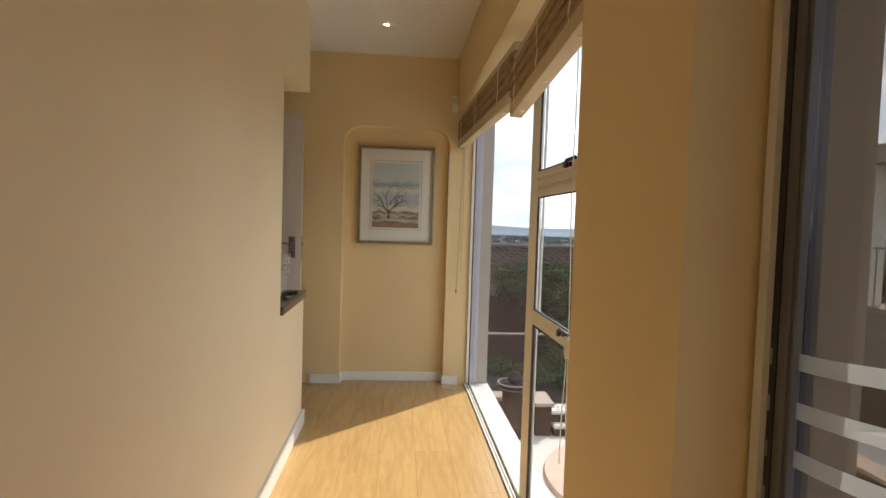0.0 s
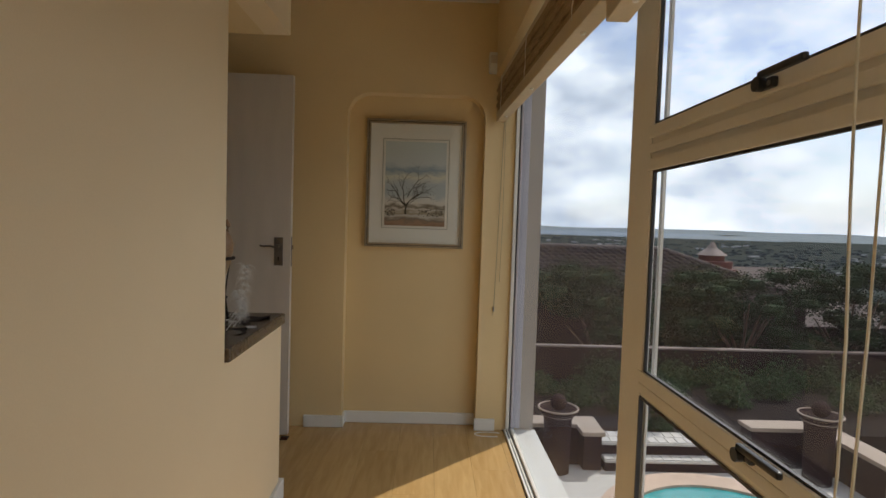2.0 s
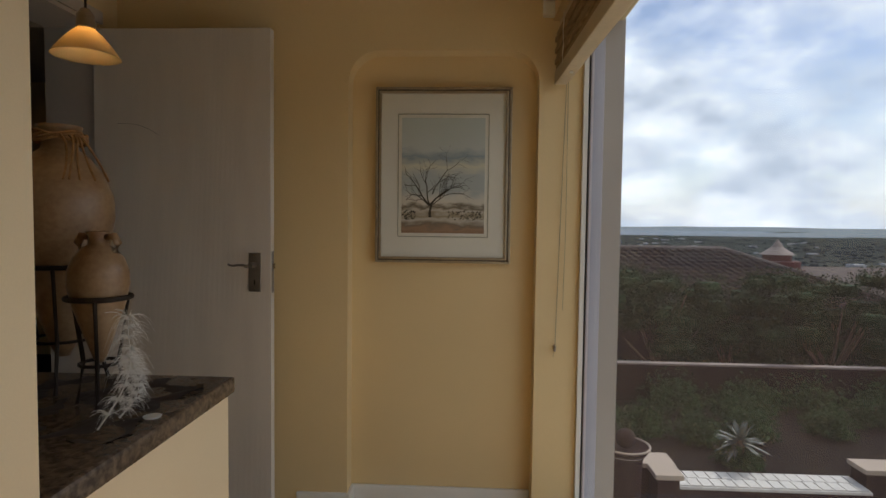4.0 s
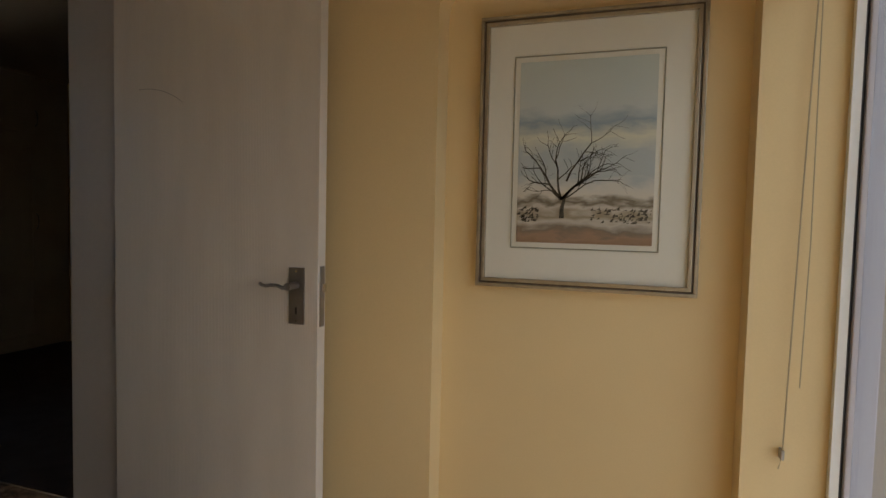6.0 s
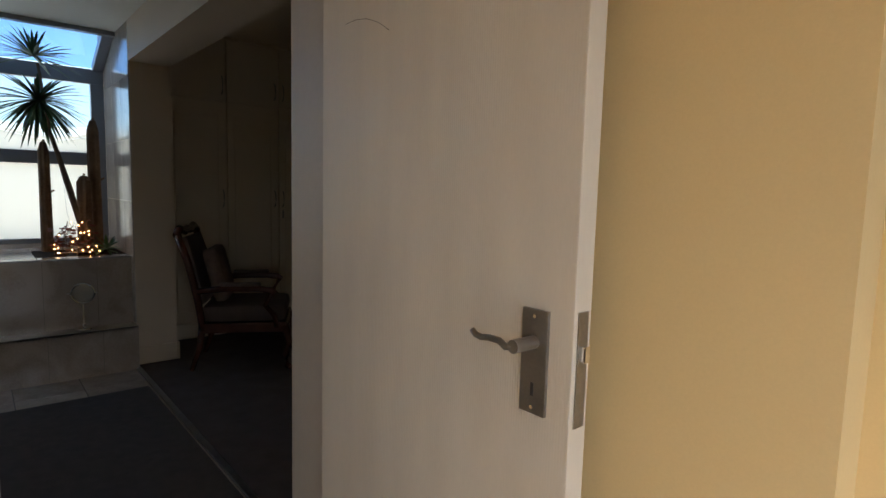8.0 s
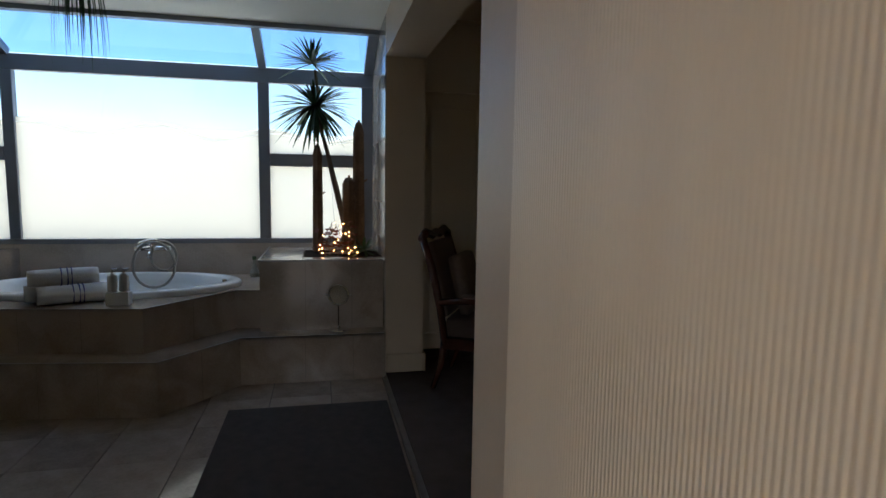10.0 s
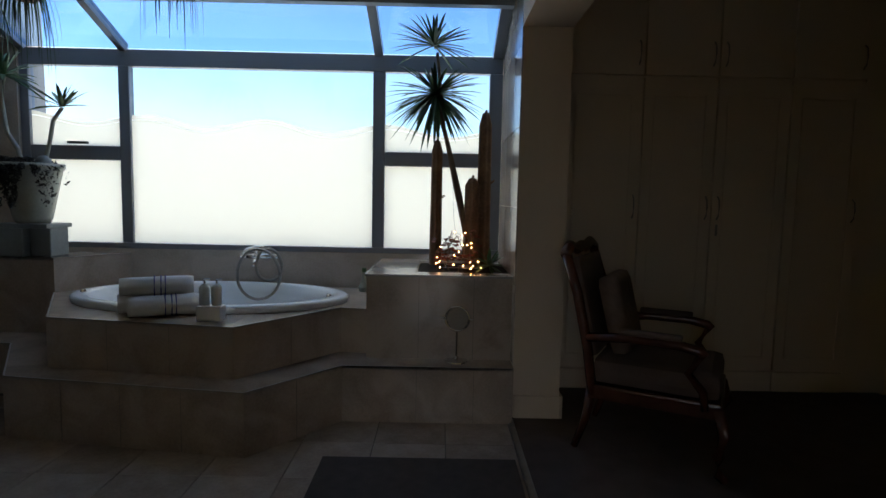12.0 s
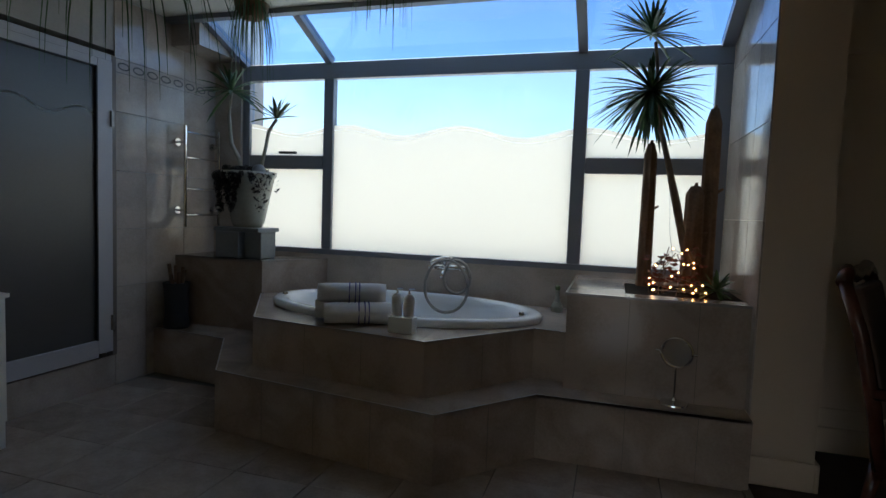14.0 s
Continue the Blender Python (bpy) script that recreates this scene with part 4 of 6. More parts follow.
structure("skylight_curb", boxes(((SK_X + 0.0, BW, SK_Z - 0.02), (SK_X + 0.06, BP, BC))), M_ALU_SHADED)
structure("wall_window_left_upper", boxes(((-5.1, BW, 2.15), (SK_X, 1.222, 2.6))), M_TILE_WALL)

# tub surround
LZ, DZ, SZ = 0.765, 0.553, 0.30
step_poly = [(-4.25, BW + 0.002), (-4.18, 1.60), (-3.61, 2.0), (-3.44, 3.20), (-3.875, 3.56), (-3.875, BP - 0.002), (BX, BP - 0.002), (BX, BW + 0.002)]
deck_poly = [(-4.44, 1.68), (-3.76, 2.11), (-3.62, 3.09), (-4.14, 3.50), (-4.12, 3.66), (BX, 3.66), (BX, 1.93)]
left_poly = [(-4.44, BW + 0.002), (-4.44, 1.69), (BX, 1.94), (BX, BW + 0.002)]
sur = tagged(new("tub_surround"), "tiled tub surround with two ledges and a broad step", kind="structure")
part("tub_step", prism(step_poly[::-1], 0.0, SZ), M_TILE, sur)


def deck_with_hole(poly, cx, cy, rx, ry, z0, z1):
    bm = bmesh.new()
    n = 48
    hole = [(cx + rx * math.cos(2 * math.pi * i / n), cy + ry * math.sin(2 * math.pi * i / n)) for i in range(n)]
    outer = []
    for hx, hy in hole:
        best = None
        dx, dy = hx - cx, hy - cy
        for i in range(len(poly)):
            (ax, ay), (bx, by) = poly[i], poly[(i + 1) % len(poly)]
            ex, ey = bx - ax, by - ay
            den = dx * ey - dy * ex
            if abs(den) < 1e-9:
                continue
            t = ((ax - cx) * ey - (ay - cy) * ex) / den
            u = ((ax - cx) * dy - (ay - cy) * dx) / den
            if t > 0 and -1e-6 <= u <= 1 + 1e-6 and (best is None or t < best):
                best = t
        outer.append((cx + dx * best, cy + dy * best))
    for px, py in poly:
        k = min(range(n), key=lambda i: (outer[i][0] - px) ** 2 + (outer[i][1] - py) ** 2)
        outer[k] = (px, py)
    a = [bm.verts.new((x, y, z1)) for x, y in hole]
    b = [bm.verts.new((x, y, z1)) for x, y in outer]
    c = [bm.verts.new((x, y, z0)) for x, y in outer]
    for i in range(n):
        j = (i + 1) % n
        bm.faces.new((a[i], b[i], b[j], a[j]))
        bm.faces.new((b[i], c[i], c[j], b[j]))
    return bm


TX, TY, TRX, TRY = -4.33, 2.71, 0.45, 0.80
part("tub_deck", deck_with_hole(deck_poly, TX, TY, TRX - 0.05, TRY - 0.05, SZ, DZ), M_TILE, sur)
part("left_ledge", prism(left_poly[::-1], SZ, LZ), M_TILE, sur)
part("right_ledge", boxes(((BX, 3.665, SZ), (-4.03, BP - 0.002, LZ - 0.0122))), M_TILE, sur)
for lo, hi in (((BX, 3.665), (-4.74, 3.928)), ((-4.738, 3.665), (-4.302, 3.928)), ((-4.30, 3.665), (-4.03, 3.928)), ((BX, 3.93), (-4.62, BP - 0.002)), ((-4.15, 3.93), (-4.03, 4.19)), ((-4.15, 4.192), (-4.03, BP - 0.002))):
    part("ledge_tile", boxes(((*lo, LZ - 0.012), (*hi, LZ)), bevel=0.001), M_TILE, sur)


def nosing(a, b, z, w=0.008):
    d = Vector((b[0] - a[0], b[1] - a[1], 0))
    nrm = Vector((d.y, -d.x, 0)).normalized() * w
    pts = [(a[0], a[1]), (a[0] + nrm.x, a[1] + nrm.y), (b[0] + nrm.x, b[1] + nrm.y), (b[0], b[1])]
    return prism(pts, z - 0.012, z + 0.001)


for poly, z, last in ((step_poly, SZ, 5), (deck_poly, DZ, 4), (left_poly, LZ, 2)):
    for i in range(last):
        a, b = poly[i], poly[i + 1]
        if poly is left_poly and i > 1:
            continue
        part("edge_trim", nosing(b, a, z), M_STEEL, sur, "dark metal tile edge trim")
part("edge_trim", boxes(((-4.029, 3.66, LZ - 0.012), (-4.02, BP - 0.002, LZ + 0.001)), ((BX, 3.655, LZ - 0.012), (-4.03, 3.6645, LZ + 0.001))), M_STEEL, sur)

def joint(lo, hi):
    part("tile_joint", boxes((lo, hi)), M_JOINT, sur)


for y in (2.35, 2.72, 3.06):
    x_edge = -3.76 + (y - 2.11) * 0.143 if y < 3.09 else -3.65
    joint((TX + TRX + 0.01 if abs(y - TY) < 0.5 else -3.95, y - 0.0012, DZ + 0.0002), (x_edge - 0.004, y + 0.0012, DZ + 0.0014))
for y in (1.33, 1.60):
    joint((BX + 0.01, y - 0.0012, LZ + 0.0002), (-4.445, y + 0.0012, LZ + 0.0014))
for y in (3.95, 4.25):
    joint((-4.0298, y - 0.0012, SZ + 0.002), (-4.0285, y + 0.0012, LZ - 0.014))
    joint((-3.8748, y - 0.0012, 0.002), (-3.8735, y + 0.0012, SZ - 0.014))
for a, b, z0, z1, n in (((-3.76, 2.11), (-3.62, 3.09), SZ + 0.002, DZ - 0.014, 3), ((-3.62, 3.09), (-4.14, 3.50), SZ + 0.002, DZ - 0.014, 2), ((-3.61, 2.0), (-3.44, 3.20), 0.002, SZ - 0.014, 4), ((-3.44, 3.20), (-3.875, 3.56), 0.002, SZ - 0.014, 2), ((-4.18, 1.60), (-3.61, 2.0), 0.002, SZ - 0.014, 2)):
    d = Vector((b[0] - a[0], b[1] - a[1], 0))
    t_ = d.normalized() * 0.0012
    n_ = Vector((d.y, -d.x, 0)).normalized() * 0.0012
    for k in range(1, n):
        c = Vector((a[0], a[1], 0)) + d * (k / n)
        part("tile_joint", prism([(c.x - t_.x, c.y - t_.y), (c.x - t_.x + n_.x, c.y - t_.y + n_.y), (c.x + t_.x + n_.x, c.y + t_.y + n_.y), (c.x + t_.x, c.y + t_.y)], z0, z1), M_JOINT, sur)

tub = thing("bathtub", (TX, TY, DZ), "white oval built-in bathtub with a wide rim", "bathtub")
bm = bmesh.new()
prof = [(1.0, 0.001), (1.01, 0.028), (0.985, 0.042), (0.92, 0.044), (0.885, 0.03), (0.86, -0.02), (0.80, -0.2), (0.72, -0.235), (0.0, -0.24)]
rings = []
for k, z in prof:
    rings.append([bm.verts.new(((TRX - 0.45 * (1 - k) * 1.0) * math.cos(a) * (1 if k else 0), (TRY - 0.8 * (1 - k)) * math.sin(a) * (1 if k else 0), z)) for a in [2 * math.pi * i / 64 for i in range(64)]])
for q, s in zip(rings, rings[1:]):
    for j in range(64):
        bm.faces.new((q[j], q[(j + 1) % 64], s[(j + 1) % 64], s[j]))
bmesh.ops.remove_doubles(bm, verts=bm.verts[:], dist=1e-5)
part("tub_shell", bm, M_PORCELAIN, tub, smooth=True)
for yy in (-0.71, 0.71):
    part("grip_knob", lathe([(0.0, 0.062), (0.014, 0.06), (0.016, 0.048), (0.010, 0.043)], 14, (0.10, yy)), M_CHROME, tub, "chrome knob on the rim")

mix = thing("bath_mixer", (BX + 0.002, 2.84, 0.765), "chrome wall bath mixer with a looped grey shower hose", "bath tap")
for s_ in (-1, 1):
    part("wall_flange", tube_bm([(0.0, s_ * 0.06, 0.0), (0.012, s_ * 0.06, 0.0)], 0.024, 18), M_CHROME, mix)
    part("inlet", tube_bm([(0.012, s_ * 0.06, 0.0), (0.045, s_ * 0.06, 0.0)], 0.012, 12), M_CHROME, mix)
    part("tap_handle", tube_bm([(0.055, s_ * 0.085, 0.0), (0.055, s_ * 0.125, 0.0)], 0.019, 14), M_CHROME, mix)
part("mixer_body", tube_bm([(0.055, -0.083, 0.0), (0.055, 0.083, 0.0)], 0.018, 14), M_CHROME, mix, smooth=True)
part("spout", tube_bm([(0.06, 0.0, -0.01), (0.15, 0.0, -0.02), (0.19, 0.0, -0.05)], 0.012, 12), M_CHROME, mix, smooth=True)
part("cradle", tube_bm([(0.055, -0.02, 0.018), (0.06, -0.02, 0.05)], 0.009, 10), M_CHROME, mix)
part("hand_shower", tube_bm([(0.05, 0.03, 0.058), (0.065, -0.02, 0.062), (0.085, -0.075, 0.04), (0.09, -0.10, 0.015)], 0.012, 12, 1.5), M_CHROME, mix, smooth=True)
for cy, cz, ry, rz, dx in ((0.035, -0.105, 0.14, 0.165, 0.19), (0.095, -0.045, 0.085, 0.105, 0.16)):
    part("hose", tube_bm([(dx + 0.012 * math.sin(2 * a), cy + ry * math.cos(a), cz + rz * math.sin(a)) for a in [2 * math.pi * i / 40 for i in range(41)]], 0.0095, 8), M_STEEL, mix, "grey metal shower hose", smooth=True)


def towel(at, L, r, rot, label):
    e = thing("rolled_towel", at, label, "towel", "rolled towels on the tub deck")
    e.rotation_euler = (0, 0, rot)
    bm = bmesh.new()
    n = 40
    rings = []
    for k in range(9):
        f = k / 8
        ring = []
        for j in range(n):
            a = 2 * math.pi * j / n
            rr = r * (1 - 0.10 * abs(2 * f - 1) ** 6) * (1 + 0.03 * math.sin(2 * a + 3 * f) + (0.05 if j < 3 else 0))
            ring.append(bm.verts.new((rr * math.cos(a), (f - 0.5) * L, r + rr * math.sin(a) * 0.94)))
        rings.append(ring)
    for q, s in zip(rings, rings[1:]):
        for j in range(n):
            bm.faces.new((q[j], q[(j + 1) % n], s[(j + 1) % n], s[j]))
    for ring, y in ((rings[0], -L / 2), (rings[-1], L / 2)):
        c = bm.verts.new((0, y * 0.93, r))
        for j in range(n):
            bm.faces.new((ring[j], ring[(j + 1) % n], c))
    part("towel_roll", bm, M_TOWEL, e, smooth=True)
    for y in (-0.02, 0.01, 0.03):
        part("woven_band", tube_bm([(r * 1.03 * math.cos(a), y + L * 0.02, r + r * 0.97 * math.sin(a)) for a in [2 * math.pi * i / 28 for i in range(29)]], 0.0035, 5), M_TOWELBAND, e, "thin dark blue woven band")
    return e


towel((-3.835, 2.68, DZ + 0.002), 0.36, 0.056, 0.50, "rolled white towel with a blue band on the tub deck")
towel((-3.925, 2.58, DZ + 0.002), 0.36, 0.056, 0.50, "rolled white towel lying behind another on the tub deck")
towel((-3.875, 2.61, DZ + 0.098), 0.34, 0.052, 0.45, "rolled white towel on top of two others")


def pump_bottle(at, h, label):
    e = thing("pump_bottle", at, label, "bottle", "pump bottles on the tub deck")
    part("bottle_body", lathe([(0.0, 0), (0.024, 0.001), (0.026, 0.01), (0.026, h * 0.65), (0.02, h * 0.75), (0.010, h * 0.79), (0.010, h * 0.82)], 20), M_PORCELAIN, e, smooth=True)
    part("pump", tube_bm([(0, 0, h * 0.82), (0, 0, h * 0.97), (0.0, 0.03, h * 0.985)], 0.006, 8), M_CHROME, e)
    return e


hold = thing("bottle_tray", (-3.76, 2.93, DZ + 0.001), "small white tray holding two pump bottles", "tray")
part("tray_body", boxes(((-0.035, -0.06, 0), (0.035, 0.06, 0.075)), bevel=0.004), M_PORCELAIN, hold)
pump_bottle((-3.76, 2.90, DZ + 0.078), 0.13, "white pump bottle standing in the tray")
pump_bottle((-3.76, 2.96, DZ + 0.078), 0.13, "white pump bottle beside its twin")

soap = thing("bottle_cluster", (-4.70, 3.56, DZ + 0.001), "small amber soap bottle on the back corner of the deck", "bottle")
part("bottle_body", lathe([(0.0, 0), (0.035, 0.001), (0.037, 0.03), (0.02, 0.06), (0.012, 0.10), (0.012, 0.13)], 18), M_POT, soap)
part("bottle_cap", lathe([(0.014, 0.131), (0.016, 0.155), (0.0, 0.16)], 14), M_LEAF, soap)

mr = thing("standing_mirror", (-3.99, 4.16, SZ + 0.001), "round chrome magnifying mirror on a stem, standing on the step", "mirror")
part("mirror_base", lathe([(0.0, 0), (0.062, 0.001), (0.06, 0.008), (0.015, 0.018), (0.006, 0.03)], 28), M_CHROME, mr)
part("stem", tube_bm([(0, 0, 0.02), (0, 0, 0.165)], 0.005, 10), M_CHROME, mr)
part("mirror_ring", tube_bm([(0, 0.066 * math.cos(a), 0.235 + 0.066 * math.sin(a)) for a in [2 * math.pi * i / 36 for i in range(37)]], 0.006, 8), M_CHROME, mr)
part("mirror_glass", tube_bm([(-0.003, 0.0005, 0.235), (0.003, -0.0005, 0.235)], 0.062, 36), M_CHROME, mr)
mr.rotation_euler = (0, 0, radians(-14))
for s in (-1, 1):
    part("pivot_knob", tube_bm([(0, s * 0.07, 0.235), (0, s * 0.088, 0.235)], 0.006, 8), M_CHROME, mr)

# ---- plants ----
rp = random.Random(21)


def rosette(bm, c, r, count, droop=0.5, up=1.0, width=0.013, rnd=rp, low=-0.75, high=1.3):
    """Sword leaves, folded along the midrib, round one point."""
    c = Vector(c)
    for k in range(count):
        az = 2.399 * k + rnd.uniform(-0.2, 0.2)
        el = rnd.uniform(low, high) * up
        ln = r * rnd.uniform(0.75, 1.1) * (1.0 - 0.15 * max(0, el))
        d = Vector((math.cos(az) * math.cos(el), math.sin(az) * math.cos(el), math.sin(el)))
        side = d.cross(Vector((0, 0, 1)))
        side = side.normalized() if side.length > 0.01 else Vector((1, 0, 0))
        fold = side.cross(d).normalized()
        prev = None
        for q in range(6):
            f = q / 5
            p = c + d * ln * f + Vector((0, 0, -droop * ln * f * f * 0.4))
            w = width * (0.6 + 1.2 * f) * (1 - f) ** 0.6 + 0.0006
            row_ = (bm.verts.new(p + side * w + fold * w * 0.35), bm.verts.new(p), bm.verts.new(p - side * w + fold * w * 0.35))
            if prev:
                bm.faces.new((prev[0], row_[0], row_[1], prev[1]))
                bm.faces.new((prev[1], row_[1], row_[2], prev[2]))
            prev = row_
    return bm


dt = thing("dragon_tree", (-4.42, 4.24, LZ + 0.002), "tall two-headed dragon tree planted in the ledge", "plant")
part("trunk", tube_bm([(0, 0, -0.01), (-0.01, -0.02, 0.2), (-0.05, -0.07, 0.45), (-0.10, -0.16, 0.8), (-0.13, -0.225, 1.03)], 0.017, 10, 0.8), M_STEM, dt)
part("trunk", tube_bm([(-0.02, -0.03, 0.2), (-0.03, -0.10, 0.5), (-0.09, -0.17, 0.85), (-0.12, -0.22, 1.30)], 0.012, 10, 0.8), M_STEM, dt)
part("leaf_head", rosette(bmesh.new(), (-0.13, -0.225, 1.05), 0.35, 130, 0.5, 1.0, 0.0125, low=-0.85, high=1.0), M_LEAF, dt, "spiky dark green leaf head", kind="stuff")
part("leaf_head", rosette(bmesh.new(), (-0.12, -0.24, 1.34), 0.29, 60, 0.35, 1.0, 0.0115, low=-0.25, high=1.3), M_LEAF, dt, "smaller spiky leaf head at the top", kind="stuff")


def cactus(at, h, r, lean, label):
    e = thing("dried_cactus", at, label, "dried cactus stem", "dried cactus stems in the ledge planter")
    bm = bmesh.new()
    rings = []
    for k in range(14):
        f = k / 13
        z = h * f
        taper = 1 - 0.15 * f - (0.42 * (max(0, f - 0.93) / 0.07) ** 2)
        rings.append([bm.verts.new((lean * f * h + r * taper * (1 + 0.12 * math.cos(7 * a)) * math.cos(a) * (1 + 0.06 * math.sin(9 * f)), r * taper * (1 + 0.12 * math.cos(7 * a)) * math.sin(a), z)) for a in [2 * math.pi * i / 42 for i in range(42)]])
    for q, s in zip(rings, rings[1:]):
        for j in range(42):
            bm.faces.new((q[j], q[(j + 1) % 42], s[(j + 1) % 42], s[j]))
    bm.faces.new(rings[-1])
    part("stem", bm, M_CACTUS, e, smooth=True)
    part("knot", tube_bm([(lean * 0.55 * h, r * 0.8, h * 0.55), (lean * 0.55 * h, r * 1.5, h * 0.57)], 0.009, 8, 0.6), M_CACTUS, e)
    part("broken_tip", tube_bm([(lean * h - 0.004, 0, h - 0.005), (lean * h - 0.006, 0.004, h + 0.018)], 0.010, 7, 0.7), M_CACTUS, e)
    return e


cactus((-4.55, 4.03, LZ - 0.01), 0.78, 0.036, 0.0, "medium dried cactus stem with a broken tip")
cactus((-4.50, 4.325, LZ - 0.01), 0.95, 0.042, 0.0, "tallest dried cactus stem near the tiled wall")
cactus((-4.44, 4.25, LZ - 0.01), 0.55, 0.048, 0.0, "short thick dried cactus stem")
bm = bmesh.new()
add_box(bm, (-4.615, 3.935, LZ - 0.0118), (-4.155, BP - 0.006, LZ - 0.002))
solid("planter_soil", bm, M_SOIL, "dark soil bed sunk into the ledge", "soil")
bush = thing("copper_plant", (-4.28, 4.16, LZ), "small copper-leaved plant wound with fairy lights", "plant")
bm, bm2 = bmesh.new(), bmesh.new()
for k in range(14):
    x, y = rp.uniform(-0.08, 0.06), rp.uniform(-0.13, 0.14)
    h = rp.uniform(0.06, 0.26)
    tube(bm, [(x, y, -0.004), (x + rp.uniform(-0.02, 0.02), y + rp.uniform(-0.03, 0.03), h * 0.6), (x + rp.uniform(-0.03, 0.03), y + rp.uniform(-0.05, 0.05), h)], 0.0025, 5)
    for q in range(5):
        lx, ly, lz = x + rp.uniform(-0.04, 0.04), y + rp.uniform(-0.05, 0.05), h * rp.uniform(0.3, 1.0)
        a = rp.uniform(0, 6.28)
        s = rp.uniform(0.012, 0.02)
        vs = [bm2.verts.new((lx + s * math.cos(a + b) * k_, ly + s * math.sin(a + b) * k_, lz + s * 0.5 * math.sin(b * 2))) for b, k_ in ((0, 1.3), (0.9, 0.8), (2.2, 0.8), (3.14, 1.2), (4.1, 0.8), (5.3, 0.8))]
        bm2.faces.new(vs)
part("stems", bm, M_STEM, bush)
part("leaves", bm2, M_TERRA, bush, kind="stuff")
part("leaves", rosette(bmesh.new(), (0.02, 0.19, 0.03), 0.15, 26, 0.4, 0.9, 0.012), M_LEAF, bush, "dark strap leaves", kind="stuff")
fl = thing("fairy_lights", (-4.24, 4.16, LZ), "string of warm fairy lights, lit, in the ledge plants", "fairy lights")
pts = [(rp.uniform(-0.05, 0.05), rp.uniform(-0.12, 0.14), 0.015 + 0.26 * (i / 22) ** 1.6 * rp.uniform(0.5, 1.1)) for i in range(22)]
part("wire", tube_bm(pts, 0.0012, 4), M_STEEL, fl)
for p in pts:
    part("bulb", lathe([(0.0, p[2] - 0.004), (0.0045, p[2]), (0.0, p[2] + 0.006)], 8, (p[0], p[1])), M_LED, fl, "tiny warm bulb")
part("hanging_wire", tube_bm([(-0.22, -0.03, 0.5), (-0.21, -0.02, 0.3), (-0.15, 0.0, 0.15), (-0.05, 0, 0.1)], 0.0012, 4), M_STEEL, fl)

blk = thing("stone_block", (-4.57, 1.47, LZ + 0.001), "grey stone pedestal block on the ledge", "plant stand")
part("block_body", boxes(((-0.11, -0.16, 0), (0.11, 0.02, 0.178)), ((-0.11, 0.03, 0.0), (0.06, 0.16, 0.178)), bevel=0.008), M_BLOCK, blk)
part("slab", boxes(((-0.12, -0.17, 0.1785), (0.12, 0.18, 0.2055)), bevel=0.006), M_BLOCK, blk)
pot = thing("glazed_pot", (-4.57, 1.485, LZ + 0.208), "large glazed stone-coloured pot holding spiky plants", "plant pot")
part("pot_body", lathe([(0.0, 0), (0.09, 0.001), (0.105, 0.03), (0.145, 0.22), (0.168, 0.33), (0.182, 0.345), (0.182, 0.372), (0.168, 0.37), (0.158, 0.335)], 40), M_POT, pot, smooth=True)
part("pot_soil", lathe([(0.0, 0.34), (0.157, 0.34), (0.157, 0.336)], 30), M_SOIL, pot)
py = thing("spiky_pot_plant", (-4.57, 1.485, LZ + 0.548), "two-stemmed dragon plant growing in the glazed pot", "plant")
part("trunk", tube_bm([(0, -0.05, 0), (0.01, -0.07, 0.12), (0.0, -0.14, 0.22), (-0.01, -0.17, 0.40), (0.0, -0.145, 0.56)], 0.015, 10, 0.8), M_POT, py)
part("trunk", tube_bm([(0, 0.04, 0), (0.0, 0.10, 0.08), (0.02, 0.14, 0.18), (0.0, 0.15, 0.30), (0.0, 0.21, 0.38)], 0.014, 10, 0.8), M_POT, py)
part("leaf_head", rosette(bmesh.new(), (0.0, -0.145, 0.57), 0.27, 40, 0.5, 1.0, 0.016, low=-0.6, high=1.35), M_LEAF, py, kind="stuff")
part("leaf_head", rosette(bmesh.new(), (0.0, 0.21, 0.385), 0.22, 18, 0.2, 1.0, 0.017, low=-0.1, high=1.35), M_LEAF, py, kind="stuff")
bm = bmesh.new()
for k in range(2600):
    a = rp.gauss(-0.2, 0.72)
    hang = rp.uniform(0, 1) ** 0.8
    z = 0.04 - 0.30 * hang * (0.55 + 0.45 * math.cos(6 * a))
    d = 0.196 - 0.12 * max(0, -z) + rp.uniform(-0.008, 0.03) if z < 0 else rp.uniform(0.04, 0.17)
    s = rp.uniform(0.010, 0.018)
    c = Vector((d * math.cos(a), d * math.sin(a), z + 0.02))
    bm.faces.new([bm.verts.new(c + Vector((rp.uniform(-s, s), rp.uniform(-s, s), rp.uniform(-s, s)))) for _ in range(3)])
part("trailing_leaves", bm, M_TRAIL, py, "dark trailing string plant", kind="stuff")
part("glass_ball", lathe([(0.045 * math.sin(math.pi * i / 12), 0.035 - 0.045 * math.cos(math.pi * i / 12)) for i in range(13)], 20, (0.06, 0.12)), M_BLOCK, py, "dark glass ball", smooth=True)

urn = thing("black_urn", (-4.30, 1.14, SZ + 0.001), "black cylindrical urn with dried pods standing on the step", "vase")
part("urn_body", lathe([(0.0, 0), (0.075, 0.002), (0.08, 0.02), (0.07, 0.1), (0.078, 0.26), (0.085, 0.30), (0.07, 0.295)], 28), M_ALU_DARK, urn)
for k in range(6):
    part("dried_pod", tube_bm([(0.03 * math.cos(k), 0.03 * math.sin(k), 0.26), (0.05 * math.cos(k), 0.05 * math.sin(k), 0.36 + 0.012 * k)], 0.012, 7), M_CACTUS, urn)


